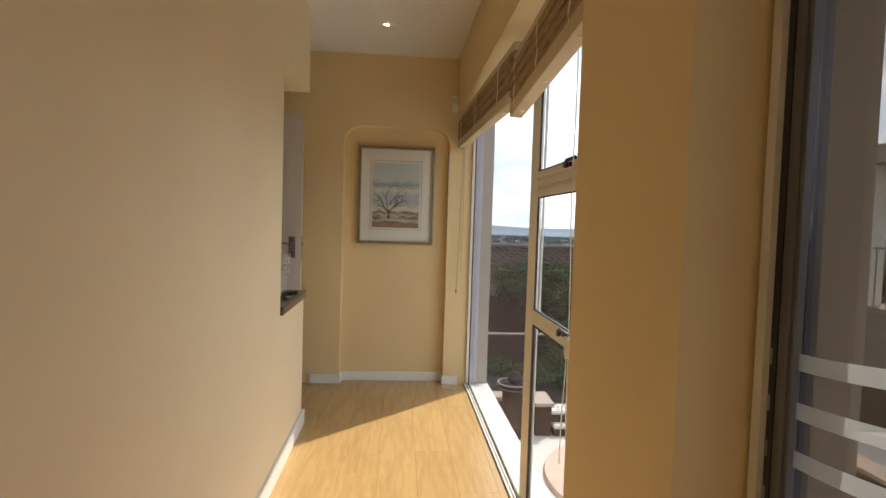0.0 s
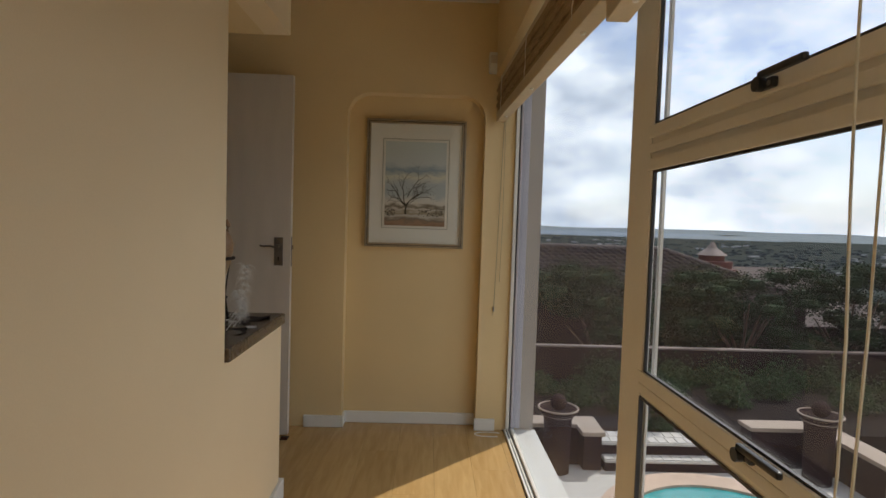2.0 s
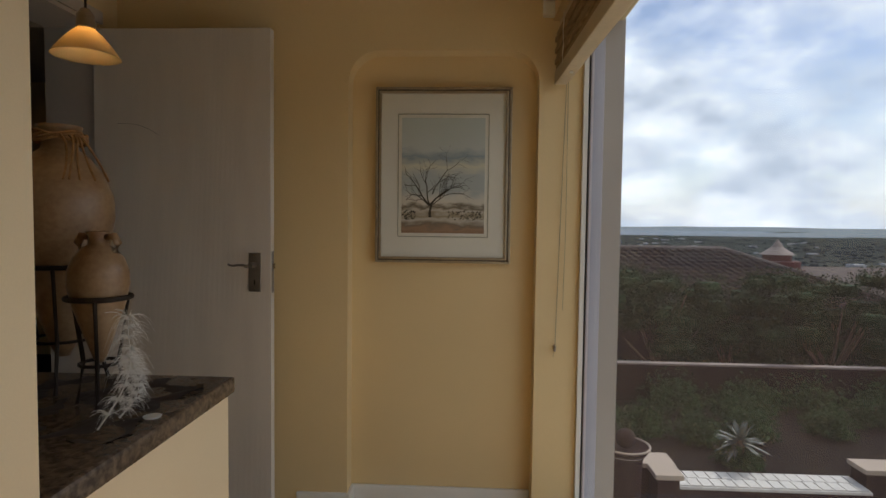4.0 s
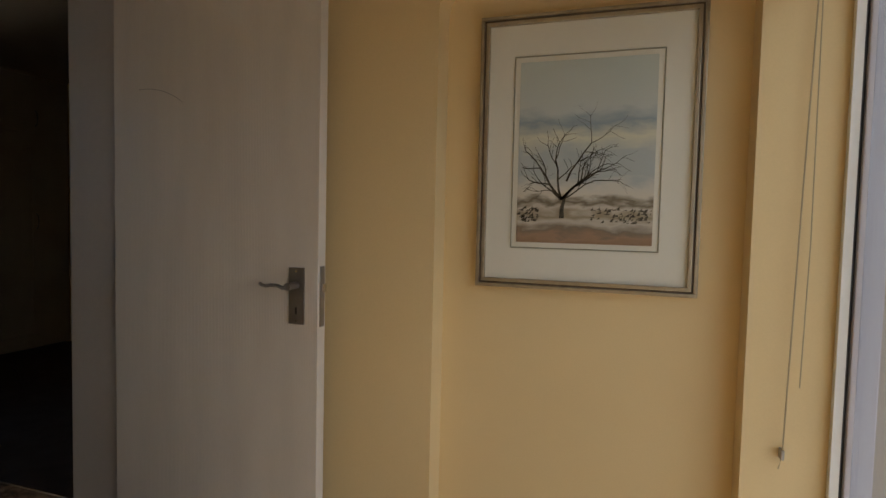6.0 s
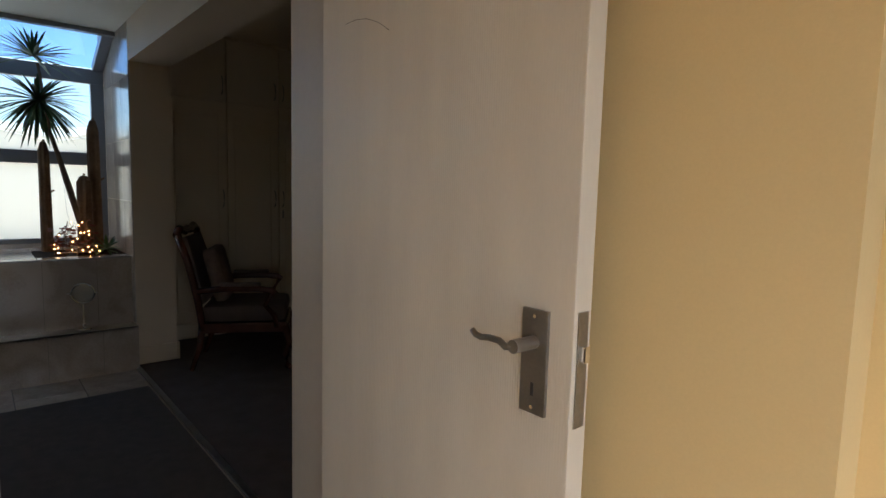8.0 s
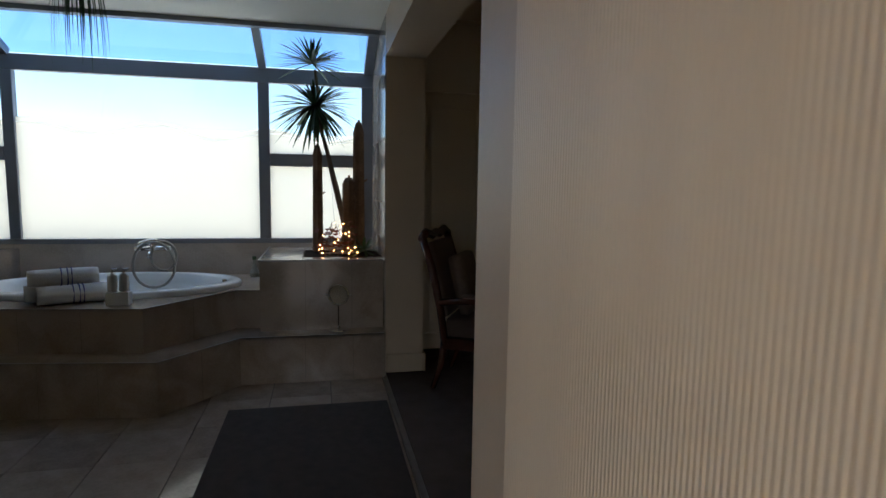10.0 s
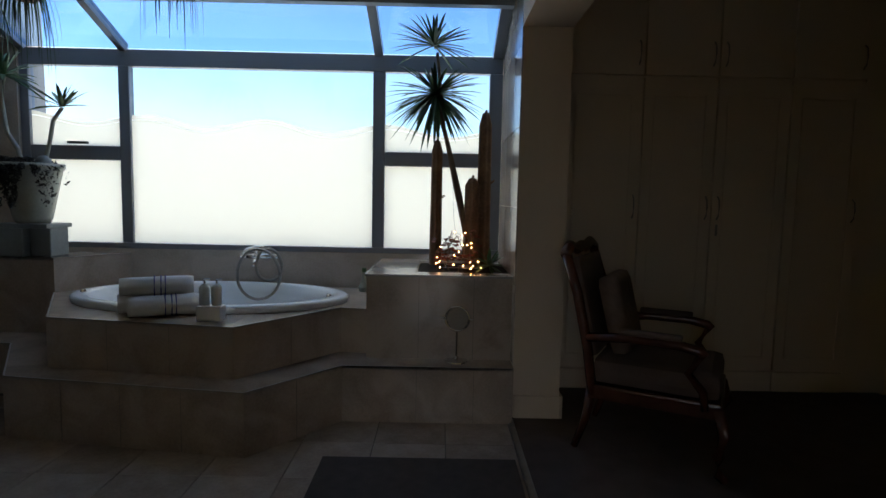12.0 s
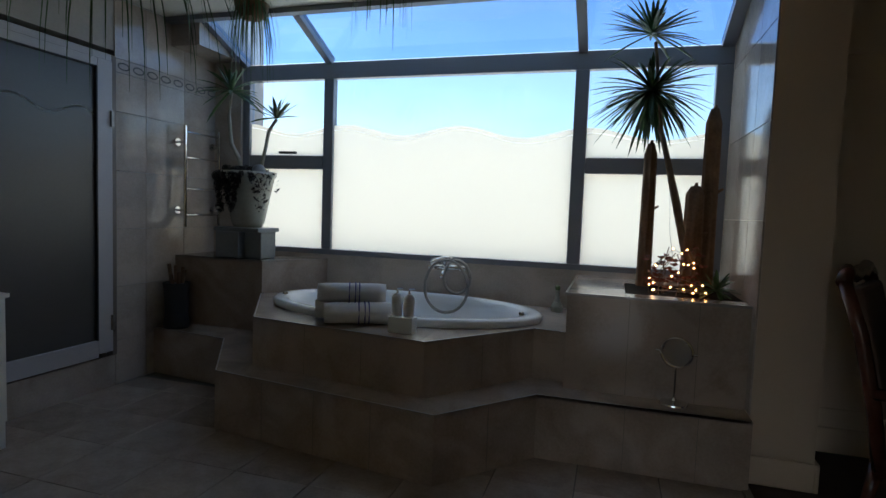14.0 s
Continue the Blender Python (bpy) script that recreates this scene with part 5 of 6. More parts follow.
def hanging(at, n, L, label, spread=0.25):
    e = thing("hanging_plant", at, label, "plant", "hanging strap-leaved plants")
    part("hanging_basket", lathe([(0.0, -0.09), (0.06, -0.085), (0.09, -0.04), (0.10, 0.0), (0.095, 0.0), (0.0, -0.02)], 24), M_CACTUS, e)
    for k in range(3):
        a = 2.1 * k
        part("cord", tube_bm([(0.097 * math.cos(a), 0.097 * math.sin(a), 0), (0, 0, BC - at[2] - 0.001)], 0.0015, 5), M_CORD, e)
    bm = bmesh.new()
    for k in range(n):
        a = 2.399 * k
        ln = L * rp.uniform(0.6, 1.1)
        out = spread * rp.uniform(0.4, 1.0)
        side = Vector((-math.sin(a), math.cos(a), 0))
        prev = None
        for q in range(8):
            f = q / 7
            p = Vector((math.cos(a), math.sin(a), 0)) * (0.04 + out * (1 - (1 - f) ** 2)) + Vector((0, 0, 0.05 * math.sin(min(1, f * 2) * 3.1) - ln * f * f))
            w = 0.006 * (1 - f) ** 0.7 + 0.0005
            pair = (bm.verts.new(p + side * w), bm.verts.new(p - side * w))
            if prev:
                bm.faces.new((prev[0], pair[0], pair[1], prev[1]))
            prev = pair
    part("strap_leaves", bm, M_LEAF, e, kind="stuff")
    return e


hanging((-4.20, 1.76, 2.30), 44, 0.46, "hanging plant with long drooping strap leaves near the skylight", 0.14)
hanging((-3.40, 2.94, 2.24), 30, 0.42, "small hanging plant at the ceiling over the tub", 0.10)
hanging((-3.0, 2.0, 2.24), 54, 0.62, "hanging plant with arching leaves near the shower", 0.62)

# ---- shower, rail, cabinets ----
sh = tagged(new("door_2"), "white-framed shower door with dark frosted glass", kind="structure")
SX0, SX1, ST, SB = -3.955, -2.99, 1.965, 0.19
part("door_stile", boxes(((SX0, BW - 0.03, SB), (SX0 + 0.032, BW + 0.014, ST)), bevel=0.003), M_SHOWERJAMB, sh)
part("door_stile", boxes(((SX1 - 0.035, BW - 0.03, SB), (SX1, BW + 0.014, ST)), bevel=0.003), M_SHOWERFRAME, sh)
part("door_head", boxes(((SX0 + 0.031, BW - 0.03, ST - 0.04), (SX1 - 0.036, BW + 0.014, ST)), bevel=0.003), M_SHOWERFRAME, sh)
part("leaf_frame", boxes(((SX0 + 0.033, BW - 0.02, SB + 0.03), (SX0 + 0.130, BW + 0.02, ST - 0.041)), ((SX0 + 0.131, BW - 0.02, SB + 0.01), (SX1 - 0.037, BW + 0.02, 0.30)), ((SX0 + 0.131, BW - 0.02, ST - 0.085), (SX1 - 0.037, BW + 0.02, ST - 0.041)), bevel=0.003), M_SHOWERFRAME, sh)
part("shower_glass", boxes(((SX0 + 0.131, BW - 0.004, 0.301), (SX1 - 0.037, BW + 0.002, ST - 0.086))), M_GLASS_TILE, sh, "dark frosted shower glass")
part("glass_seal", boxes(((SX0 + 0.1305, BW + 0.003, 0.301), (SX0 + 0.137, BW + 0.0205, ST - 0.086)), ((SX0 + 0.138, BW + 0.003, ST - 0.092), (SX1 - 0.037, BW + 0.0205, ST - 0.086))), M_ALU_DARK, sh)
structure("shower_kerb", boxes(((SX0, BW - 0.14, -0.01), (SX1, BW + 0.0, SB - 0.002)), bevel=0.003), M_TILE_WALL)
bm = bmesh.new()
prev = None
for i in range(31):
    x = SX0 + 0.14 + i * 0.0262
    z = 1.60 + 0.03 * math.sin(i * 0.45)
    pair = (bm.verts.new((x, BW + 0.0035, z)), bm.verts.new((x, BW + 0.0035, z + 0.012)))
    if prev:
        bm.faces.new((prev[0], pair[0], pair[1], prev[1]))
    prev = pair
part("wave_line", bm, M_FROST2, sh)
for zz in (0.35, 1.55):
    part("hinge", boxes(((SX0 + 0.032, BW + 0.021, zz), (SX0 + 0.05, BW + 0.034, zz + 0.09)), bevel=0.002), M_STEEL, sh)

rail = thing("towel_rail", (-4.62, BW, 0.93), "chrome heated towel rail on the tiled wall", "towel rail")
for x in (-0.17, 0.17):
    part("post", tube_bm([(x, 0.07, 0.03), (x, 0.07, 0.71)], 0.012, 12), M_CHROME, rail)
    for z in (0.14, 0.60):
        part("wall_bracket", tube_bm([(x, 0.001, z), (x, 0.012, z)], 0.026, 18), M_CHROME, rail)
        part("bracket_arm", tube_bm([(x, 0.012, z), (x, 0.07, z)], 0.008, 10), M_CHROME, rail)
for z in (0.11, 0.29, 0.50, 0.67):
    part("rung", tube_bm([(-0.16, 0.07, z), (0.16, 0.07, z)], 0.007, 10), M_CHROME, rail)

cab = thing("white_cabinet", (-2.91, BW + 0.02, 0.0), "low white bathroom cabinet beside the shower", "cabinet")
part("cabinet_body", boxes(((-0.19, 0, 0.12), (0.19, 0.285, 0.68)), bevel=0.003), M_TRIM, cab)
part("cabinet_top", boxes(((-0.2, 0, 0.681), (0.2, 0.30, 0.70)), bevel=0.003), M_TRIM, cab)
for z in (0.13, 0.405):
    d = part("drawer", boxes(((-0.18, 0.286, z), (0.18, 0.300, z + 0.265)), bevel=0.003), M_TRIM, cab)
    part("drawer_knob", lathe([(0.0, z + 0.12), (0.009, z + 0.128), (0.0, z + 0.136)], 10, (0.0, 0.308)), M_CHROME, d)
for x, y in ((-0.17, 0.02), (0.17, 0.02), (-0.17, 0.265), (0.17, 0.265)):
    part("leg", boxes(((x - 0.015, y - 0.015, 0), (x + 0.015, y + 0.015, 0.119))), M_TRIM, cab)

CXF = -4.46


def wardrobe(y0, y1, handle_right, key=False):
    w = y1 - y0
    e = thing("wardrobe_unit", (CXF, y0, 0.005), "built-in cream wardrobe unit with panelled doors", "wardrobe", "built-in wardrobe units in the dressing area")
    part("carcass", boxes(((-0.45, 0, 0.125), (-0.02, w, 2.44))), M_CABINET, e)
    part("plinth", boxes(((-0.45, 0, 0), (-0.0, w, 0.124)), bevel=0.004), M_CABINET, e)
    for z0, z1, nm in ((0.135, 1.925, "wardrobe_door"), (1.94, 2.43, "top_door")):
        d = part(nm, boxes(((-0.019, 0.003, z0), (0.0, w - 0.003, z1)), bevel=0.002), M_CABINET, e)
        if z1 < 2:
            part("panel_moulding", boxes(((0.001, 0.06, z0 + 0.08), (0.008, 0.072, z1 - 0.1)), ((0.001, w - 0.072, z0 + 0.08), (0.008, w - 0.06, z1 - 0.1)), ((0.001, 0.073, z0 + 0.08), (0.008, w - 0.073, z0 + 0.092)), ((0.001, 0.073, z1 - 0.112), (0.008, w - 0.073, z1 - 0.1)), bevel=0.002), M_CABINET, d)
        hy = w - 0.035 if handle_right else 0.035
        hz = 1.08 if z1 < 2 else 2.0
        part("door_handle", tube_bm([(0.001, hy, hz), (0.022, hy, hz + 0.02), (0.03, hy, hz + 0.07), (0.022, hy, hz + 0.12), (0.001, hy, hz + 0.14)], 0.0045, 8), M_STEEL, d, "curved pewter bow handle")
    if key:
        part("key", boxes(((0.002, 0.03, 0.98), (0.01, 0.042, 1.05)), bevel=0.001), M_STEEL, e)
    return e


wardrobe(4.80, 5.268, True)
wardrobe(5.272, 5.715, True)
wardrobe(5.72, 6.165, False, True)
wardrobe(6.17, 6.62, True)
structure("wardrobe_filler", boxes(((-4.95, 4.738, 0.005), (-4.475, 4.797, 2.445))), M_CABINET)
structure("wardrobe_end_panel", boxes(((-4.95, 6.623, 0.005), (-4.475, 6.9, 2.445))), M_CABINET)
structure("wardrobe_cornice", boxes(((-4.95, 4.738, 2.446), (-4.46, 6.9, 2.469))), M_CABINET)

# armchair, facing +x in its own space
ch = thing("armchair", (-3.66, 5.13, 0.005), "dark carved wooden armchair with grey-brown upholstery, facing the wardrobe aisle", "armchair")
ch.rotation_euler = (0, 0, radians(62))
for s in (-1, 1):
    part("leg", tube_bm([(0.27, s * 0.24, 0.30), (0.30, s * 0.25, 0.20), (0.28, s * 0.25, 0.10), (0.29, s * 0.25, 0.02), (0.32, s * 0.255, 0.0)], 0.028, 10, 0.7), M_CHAIRWOOD, ch, smooth=True)
    part("leg", tube_bm([(-0.27, s * 0.22, 0.30), (-0.29, s * 0.22, 0.15), (-0.34, s * 0.22, 0.0)], 0.024, 10, 0.7), M_CHAIRWOOD, ch, smooth=True)
    part("back_post", tube_bm([(-0.26, s * 0.24, 0.28), (-0.29, s * 0.25, 0.5), (-0.34, s * 0.27, 0.75), (-0.40, s * 0.27, 0.93)], 0.024, 10), M_CHAIRWOOD, ch, smooth=True)
    arm = part("armrest", tube_bm([(-0.29, s * 0.26, 0.55), (-0.1, s * 0.29, 0.575), (0.10, s * 0.30, 0.575), (0.19, s * 0.30, 0.56), (0.21, s * 0.30, 0.54)], 0.022, 12), M_CHAIRWOOD, ch, smooth=True)
    part("arm_pad", boxes(((-0.14, s * 0.295 - 0.03, 0.592), (0.12, s * 0.295 + 0.03, 0.615)), bevel=0.011), M_CHAIRFABRIC, arm)
    part("arm_support", tube_bm([(0.20, s * 0.30, 0.55), (0.15, s * 0.30, 0.46), (0.21, s * 0.28, 0.38), (0.22, s * 0.26, 0.30)], 0.018, 10), M_CHAIRWOOD, ch, smooth=True)
part("seat_frame", boxes(((-0.28, -0.26, 0.26), (0.29, 0.26, 0.33)), bevel=0.012), M_CHAIRWOOD, ch)
part("seat", boxes(((-0.27, -0.25, 0.331), (0.28, 0.25, 0.45)), bevel=0.045), M_CHAIRFABRIC, ch)
part("top_rail", tube_bm([(-0.40, -0.29, 0.93), (-0.405, -0.2, 0.965), (-0.40, -0.08, 0.94), (-0.40, 0, 0.955), (-0.40, 0.08, 0.94), (-0.405, 0.2, 0.965), (-0.40, 0.29, 0.93)], 0.026, 10), M_CHAIRWOOD, ch, smooth=True)
bm = bmesh.new()
add_box(bm, (-0.03, -0.225, 0), (0.03, 0.225, 0.47), 0.02)
bk = part("backrest", bm, M_CHAIRFABRIC, ch)
bk.matrix_local = pose(-0.275, 0, 0.45, 0, -13, 0)
bm = bmesh.new()
add_box(bm, (-0.05, -0.19, -0.19), (0.05, 0.19, 0.19), 0.048)
cu = solid("cushion", bm, M_CUSHION, "taupe scatter cushion leaning on the chair back", "cushion", smooth=True)
cu.matrix_basis = ch.matrix_basis @ Matrix.Identity(4)
cu.matrix_basis = pose(-3.66, 5.13, 0.005, 0, 0, 62) @ pose(-0.19, 0, 0.645, 0, -14, 0)

rg = thing("rug", (0, 0, 0), "dark grey rectangular bath rug on the tiles", "rug")
part("rug_mat", boxes(((-3.45, 3.55, 0.001), (-1.85, 4.42, 0.013)), bevel=0.004), M_RUG, rg)
db = thing("dressing_downlight", (-3.5, 5.6, 2.468), "small round ceiling downlight, lit, in the dressing area", "ceiling light")
part("trim_ring", lathe([(0.028, -0.004), (0.042, -0.005), (0.046, -0.001)], 24), M_TRIM, db)
part("lens", lathe([(0.0, -0.0072), (0.022, -0.0068), (0.027, -0.0055)], 20), M_LAMP_STRONG, db)

# ---- garden and distance ----
TZ = -1.5


def ground_z(x, y):
    d = max(0.0, math.hypot(max(0, x - 14), max(0, y - 14)))
    return -1.62 - 38 * (1 - math.exp(-d / 90.0)) - 0.6 * math.sin(x * 0.03) * min(1, d / 60)


bm = bmesh.new()
xs = [-5000, -1500, -400, -120, -40, -10, 0, 6, 14, 20, 30, 45, 70, 110, 170, 260, 400, 700, 1200, 2000, 3200, 5000]
ys = xs
grid = [[bm.verts.new((x, y, ground_z(x, y))) for y in ys] for x in xs]
for i in range(len(xs) - 1):
    for j in range(len(ys) - 1):
        bm.faces.new((grid[i][j], grid[i + 1][j], grid[i + 1][j + 1], grid[i][j + 1]))
structure("ground", bm, M_GROUND)
bm = bmesh.new()
bm.faces.new([bm.verts.new(p) for p in ((250, 2300, -38.6), (1450, 2200, -38.6), (2400, 4900, -38.6), (-800, 4900, -38.6))])
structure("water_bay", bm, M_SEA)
bm = bmesh.new()
rh = random.Random(4)
for base, hgt, x0, x1, y0 in ((-40, 75, -600, 4900, 4700), (-40, 34, 900, 4800, 2600), (-40, 60, 1900, 4900, 3300)):
    n = 60
    prev = None
    for i in range(n + 1):
        x = x0 + (x1 - x0) * i / n
        h = hgt * (0.45 + 0.55 * noise.noise(Vector((x * 0.0011, y0 * 0.01, 0)))) * min(1, i / 10) * 1.0
        tri = (bm.verts.new((x, y0 - 250, base)), bm.verts.new((x, y0, base + max(2, h))), bm.verts.new((x, y0 + 200, base)))
        if prev:
            bm.faces.new((prev[0], tri[0], tri[1], prev[1]))
            bm.faces.new((prev[1], tri[1], tri[2], prev[2]))
        prev = tri
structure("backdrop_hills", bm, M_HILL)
bm, bm2 = bmesh.new(), bmesh.new()
for k in range(2600):
    d = 160 * math.exp(rh.uniform(0.0, 2.5))
    a = rh.uniform(0.02, 1.1)
    x, y = d * math.sin(a), d * math.cos(a)
    w, dep, h = rh.uniform(3, 9) * (1 + d / 1500), rh.uniform(4, 8), rh.uniform(1.6, 3.4)
    z = ground_z(x, y) - 1
    if k % 13 < 1:
        add_box(bm, (x, y, z), (x + w, y + dep, z + h + 1))
    else:
        r = rh.uniform(1.5, 4.5) * (1 + d / 1300)
        c = [bm2.verts.new((x + r * math.cos(q) * rh.uniform(0.8, 1.4), y + r * math.sin(q), z + rh.uniform(0, 1))) for q in [i * 1.047 for i in range(6)]]
        t = [bm2.verts.new((x + r * 0.7 * math.cos(q), y + r * 0.7 * math.sin(q), z + rh.uniform(1.8, 3.8))) for q in [i * 1.047 for i in range(6)]]
        for i in range(6):
            bm2.faces.new((c[i], c[(i + 1) % 6], t[(i + 1) % 6], t[i]))
        bm2.faces.new(t)
tagged(link_mesh("far_houses", bm, M_SHADEBAND), "scattered pale houses across the plain", "distant buildings", kind="stuff")
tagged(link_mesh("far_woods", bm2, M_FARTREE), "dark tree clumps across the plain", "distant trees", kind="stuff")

# Unseen pale paving and wall, added to bounce sun onto the frosted film.
structure("unseen_bounce_paving", boxes(((-9.0, -2.0, -0.35), (-5.25, 8.0, -0.2))), M_BOUNCE)
structure("unseen_bounce_wall", boxes(((-9.2, -2.0, -0.35), (-9.0, 8.0, 2.0))), M_BOUNCE)
structure("terrace_paving", boxes(((1.27, -4.0, TZ - 0.15), (9.0, 7.38, TZ))), M_PAVE)
structure("house_plinth", boxes(((0.98, -4.0, TZ - 0.2), (1.26, 4.7, -0.13))), M_PLASTER_OUT)
structure("wall_outer_face", boxes(((1.151, 4.4042, 0.011), (1.238, 4.4076, 2.06)), ((1.2355, 4.4078, TZ), (1.25, 4.64, 2.6)), ((1.145, 0.957, 0.0), (1.2502, 0.9635, 2.1)), ((1.2405, 0.9638, TZ), (1.25, 1.484, 2.6))), M_PLASTER_OUT)
structure("garden_bed", boxes(((1.0, 7.72, -1.6), (14, 9.95, -1.23))), M_SOIL)
pool = tagged(new("pool"), "small round plunge pool with sandstone rim", kind="structure")
part("pool_rim", lathe([(0.95, TZ + 0.001), (0.95, TZ + 0.05), (1.23, TZ + 0.05), (1.25, TZ + 0.001)], 56, (3.43, 5.88)), M_POOLRIM, pool)
part("pool_water", lathe([(0.0, TZ + 0.025), (0.949, TZ + 0.025), (0.949, TZ + 0.003)], 56, (3.43, 5.88)), M_WATER, pool)


# Out-of-view slab, added to cut sky light on the terrace door reveal.
structure("unseen_patio_shade", boxes(((1.27, -4.0, 2.56), (2.9, 1.15, 2.70))), M_PLASTER_OUT)
wing = thing("balcony_wing", (8.6, 6.0, TZ), "plastered balcony wing with metal railing and roof slab", "balcony")
part("balcony_base", boxes(((0, 0, 0), (4.0, 3.4, 1.45))), M_PLASTER_OUT, wing)
part("balcony_slab", boxes(((-0.1, -0.1, 1.451), (4.1, 3.5, 1.55))), M_COPING, wing)
part("roof_slab", boxes(((-0.3, -0.3, 3.95), (4.2, 3.6, 4.25))), M_PLASTER_OUT, wing)
for x, y in ((0.1, 0.1), (0.1, 3.2), (3.8, 3.2)):
    part("column", boxes(((x - 0.12, y - 0.12, 1.551), (x + 0.12, y + 0.12, 3.949)), bevel=0.01), M_TRIM, wing)
part("top_rail", tube_bm([(0.0, 0.25, 2.55), (0.0, 3.05, 2.55)], 0.025, 8), M_CHROME, wing)
for k in range(12):
    part("baluster", tube_bm([(0.0, 0.3 + 0.245 * k, 1.551), (0.0, 0.3 + 0.245 * k, 2.53)], 0.012, 6), M_CHROME, wing)


def seat_wall(name, pts, w, z1, label):
    e = tagged(new(name), label, kind="structure")
    for (ax, ay), (bx, by) in zip(pts, pts[1:]):
        lo = (min(ax, bx) - w / 2, min(ay, by) - w / 2)
        hi = (max(ax, bx) + w / 2, max(ay, by) + w / 2)
        part("wall_body", boxes(((*lo, TZ - 0.05), (*hi, z1 - 0.05))), M_PLANTER, e)
        part("coping", boxes(((lo[0] - 0.03, lo[1] - 0.03, z1 - 0.049), (hi[0] + 0.03, hi[1] + 0.03, z1)), bevel=0.01), M_COPING, e)
    return e


seat_wall("wall_planter_west", [(0.6, 7.60), (2.50, 7.60)], 0.22, -1.06, "brown planter wall with tan coping")
seat_wall("wall_planter_return", [(2.50, 7.34), (2.50, 7.455)], 0.20, -1.061, "short brown return of the planter wall with tan coping")
seat_wall("wall_planter_east", [(4.55, 7.60), (5.32, 7.60)], 0.22, -1.06, "brown planter wall with tan coping")
seat_wall("wall_planter_side", [(5.32, 4.6), (5.32, 7.455)], 0.22, -1.061, "brown planter wall beside the pool with tan coping")


def garden_step(name, y0, y1, z):
    e = tagged(new(name), "pale cobbled garden step with a brown painted riser", kind="structure")
    part("riser", boxes(((2.64, y0 + 0.01, TZ - 0.05), (4.41, y1, z - 0.041))), M_PLANTER, e)
    part("tread", boxes(((2.635, y0 - 0.01, z - 0.04), (4.415, y1, z - 0.012)), bevel=0.006), M_PAVE, e)
    n = int((4.41 - 2.64) / 0.11)
    rows = max(1, int((y1 - y0) / 0.11))
    for i in range(n):
        for j in range(rows):
            w, d = 1.77 / n, (y1 - y0) / rows
            xx, yy = 2.64 + i * w + (0.03 if j % 2 else 0), y0 + j * d
            part("cobble", boxes(((xx + 0.005, yy + 0.005, z - 0.0118), (min(4.41, xx + w - 0.005), yy + d - 0.005, z)), bevel=0.004), M_PAVE, e)


garden_step("garden_step_low", 7.22, 7.37, -1.36)
garden_step("garden_step", 7.372, 7.70, -1.22)
bwall = tagged(new("wall_boundary"), "dark brown boundary wall with a dull brown coping", kind="structure")
part("wall_body", boxes(((-2, 10.0, -1.7), (16, 10.09, -0.73))), M_PLANTER, bwall)
part("coping", boxes(((-2, 9.985, -0.729), (16, 10.105, -0.70)), bevel=0.01), M_COPING_DARK, bwall)


def bowl_pot(at, r, h, label):
    e = thing("garden_pot", at, label, "plant pot", "garden pots on the terrace")
    part("pot_body", lathe([(0.0, 0), (r * 0.66, 0.001), (r * 0.68, h * 0.6), (r * 0.72, h * 0.84), (r * 0.96, h * 0.96), (r * 1.05, h), (r * 0.95, h), (r * 0.8, h * 0.93)], 36), M_PLANTER, e, smooth=True)
    part("rim", tube_bm([(r * math.cos(2 * math.pi * i / 36), r * math.sin(2 * math.pi * i / 36), h) for i in range(37)], 0.010, 8), M_COPING, e, "pale worn rim")
    part("pebbles", lathe([(0.0, h * 0.93), (r * 0.86, h * 0.92), (r * 0.86, h * 0.90)], 24), M_PLASTER_OUT, e)
    part("succulent", lathe([(r * 0.42 * math.sin(math.pi * i / 10), h * 0.9 + r * 0.62 - r * 0.42 * math.cos(math.pi * i / 10)) for i in range(11)], 20), M_PLANTER, e, smooth=True)
    return e


bowl_pot((2.09, 7.22, TZ), 0.215, 0.71, "brown garden pot with a round cactus at the planter wall")
bowl_pot((4.93, 7.06, TZ), 0.215, 0.75, "tall brown garden pot on the terrace near the pool")


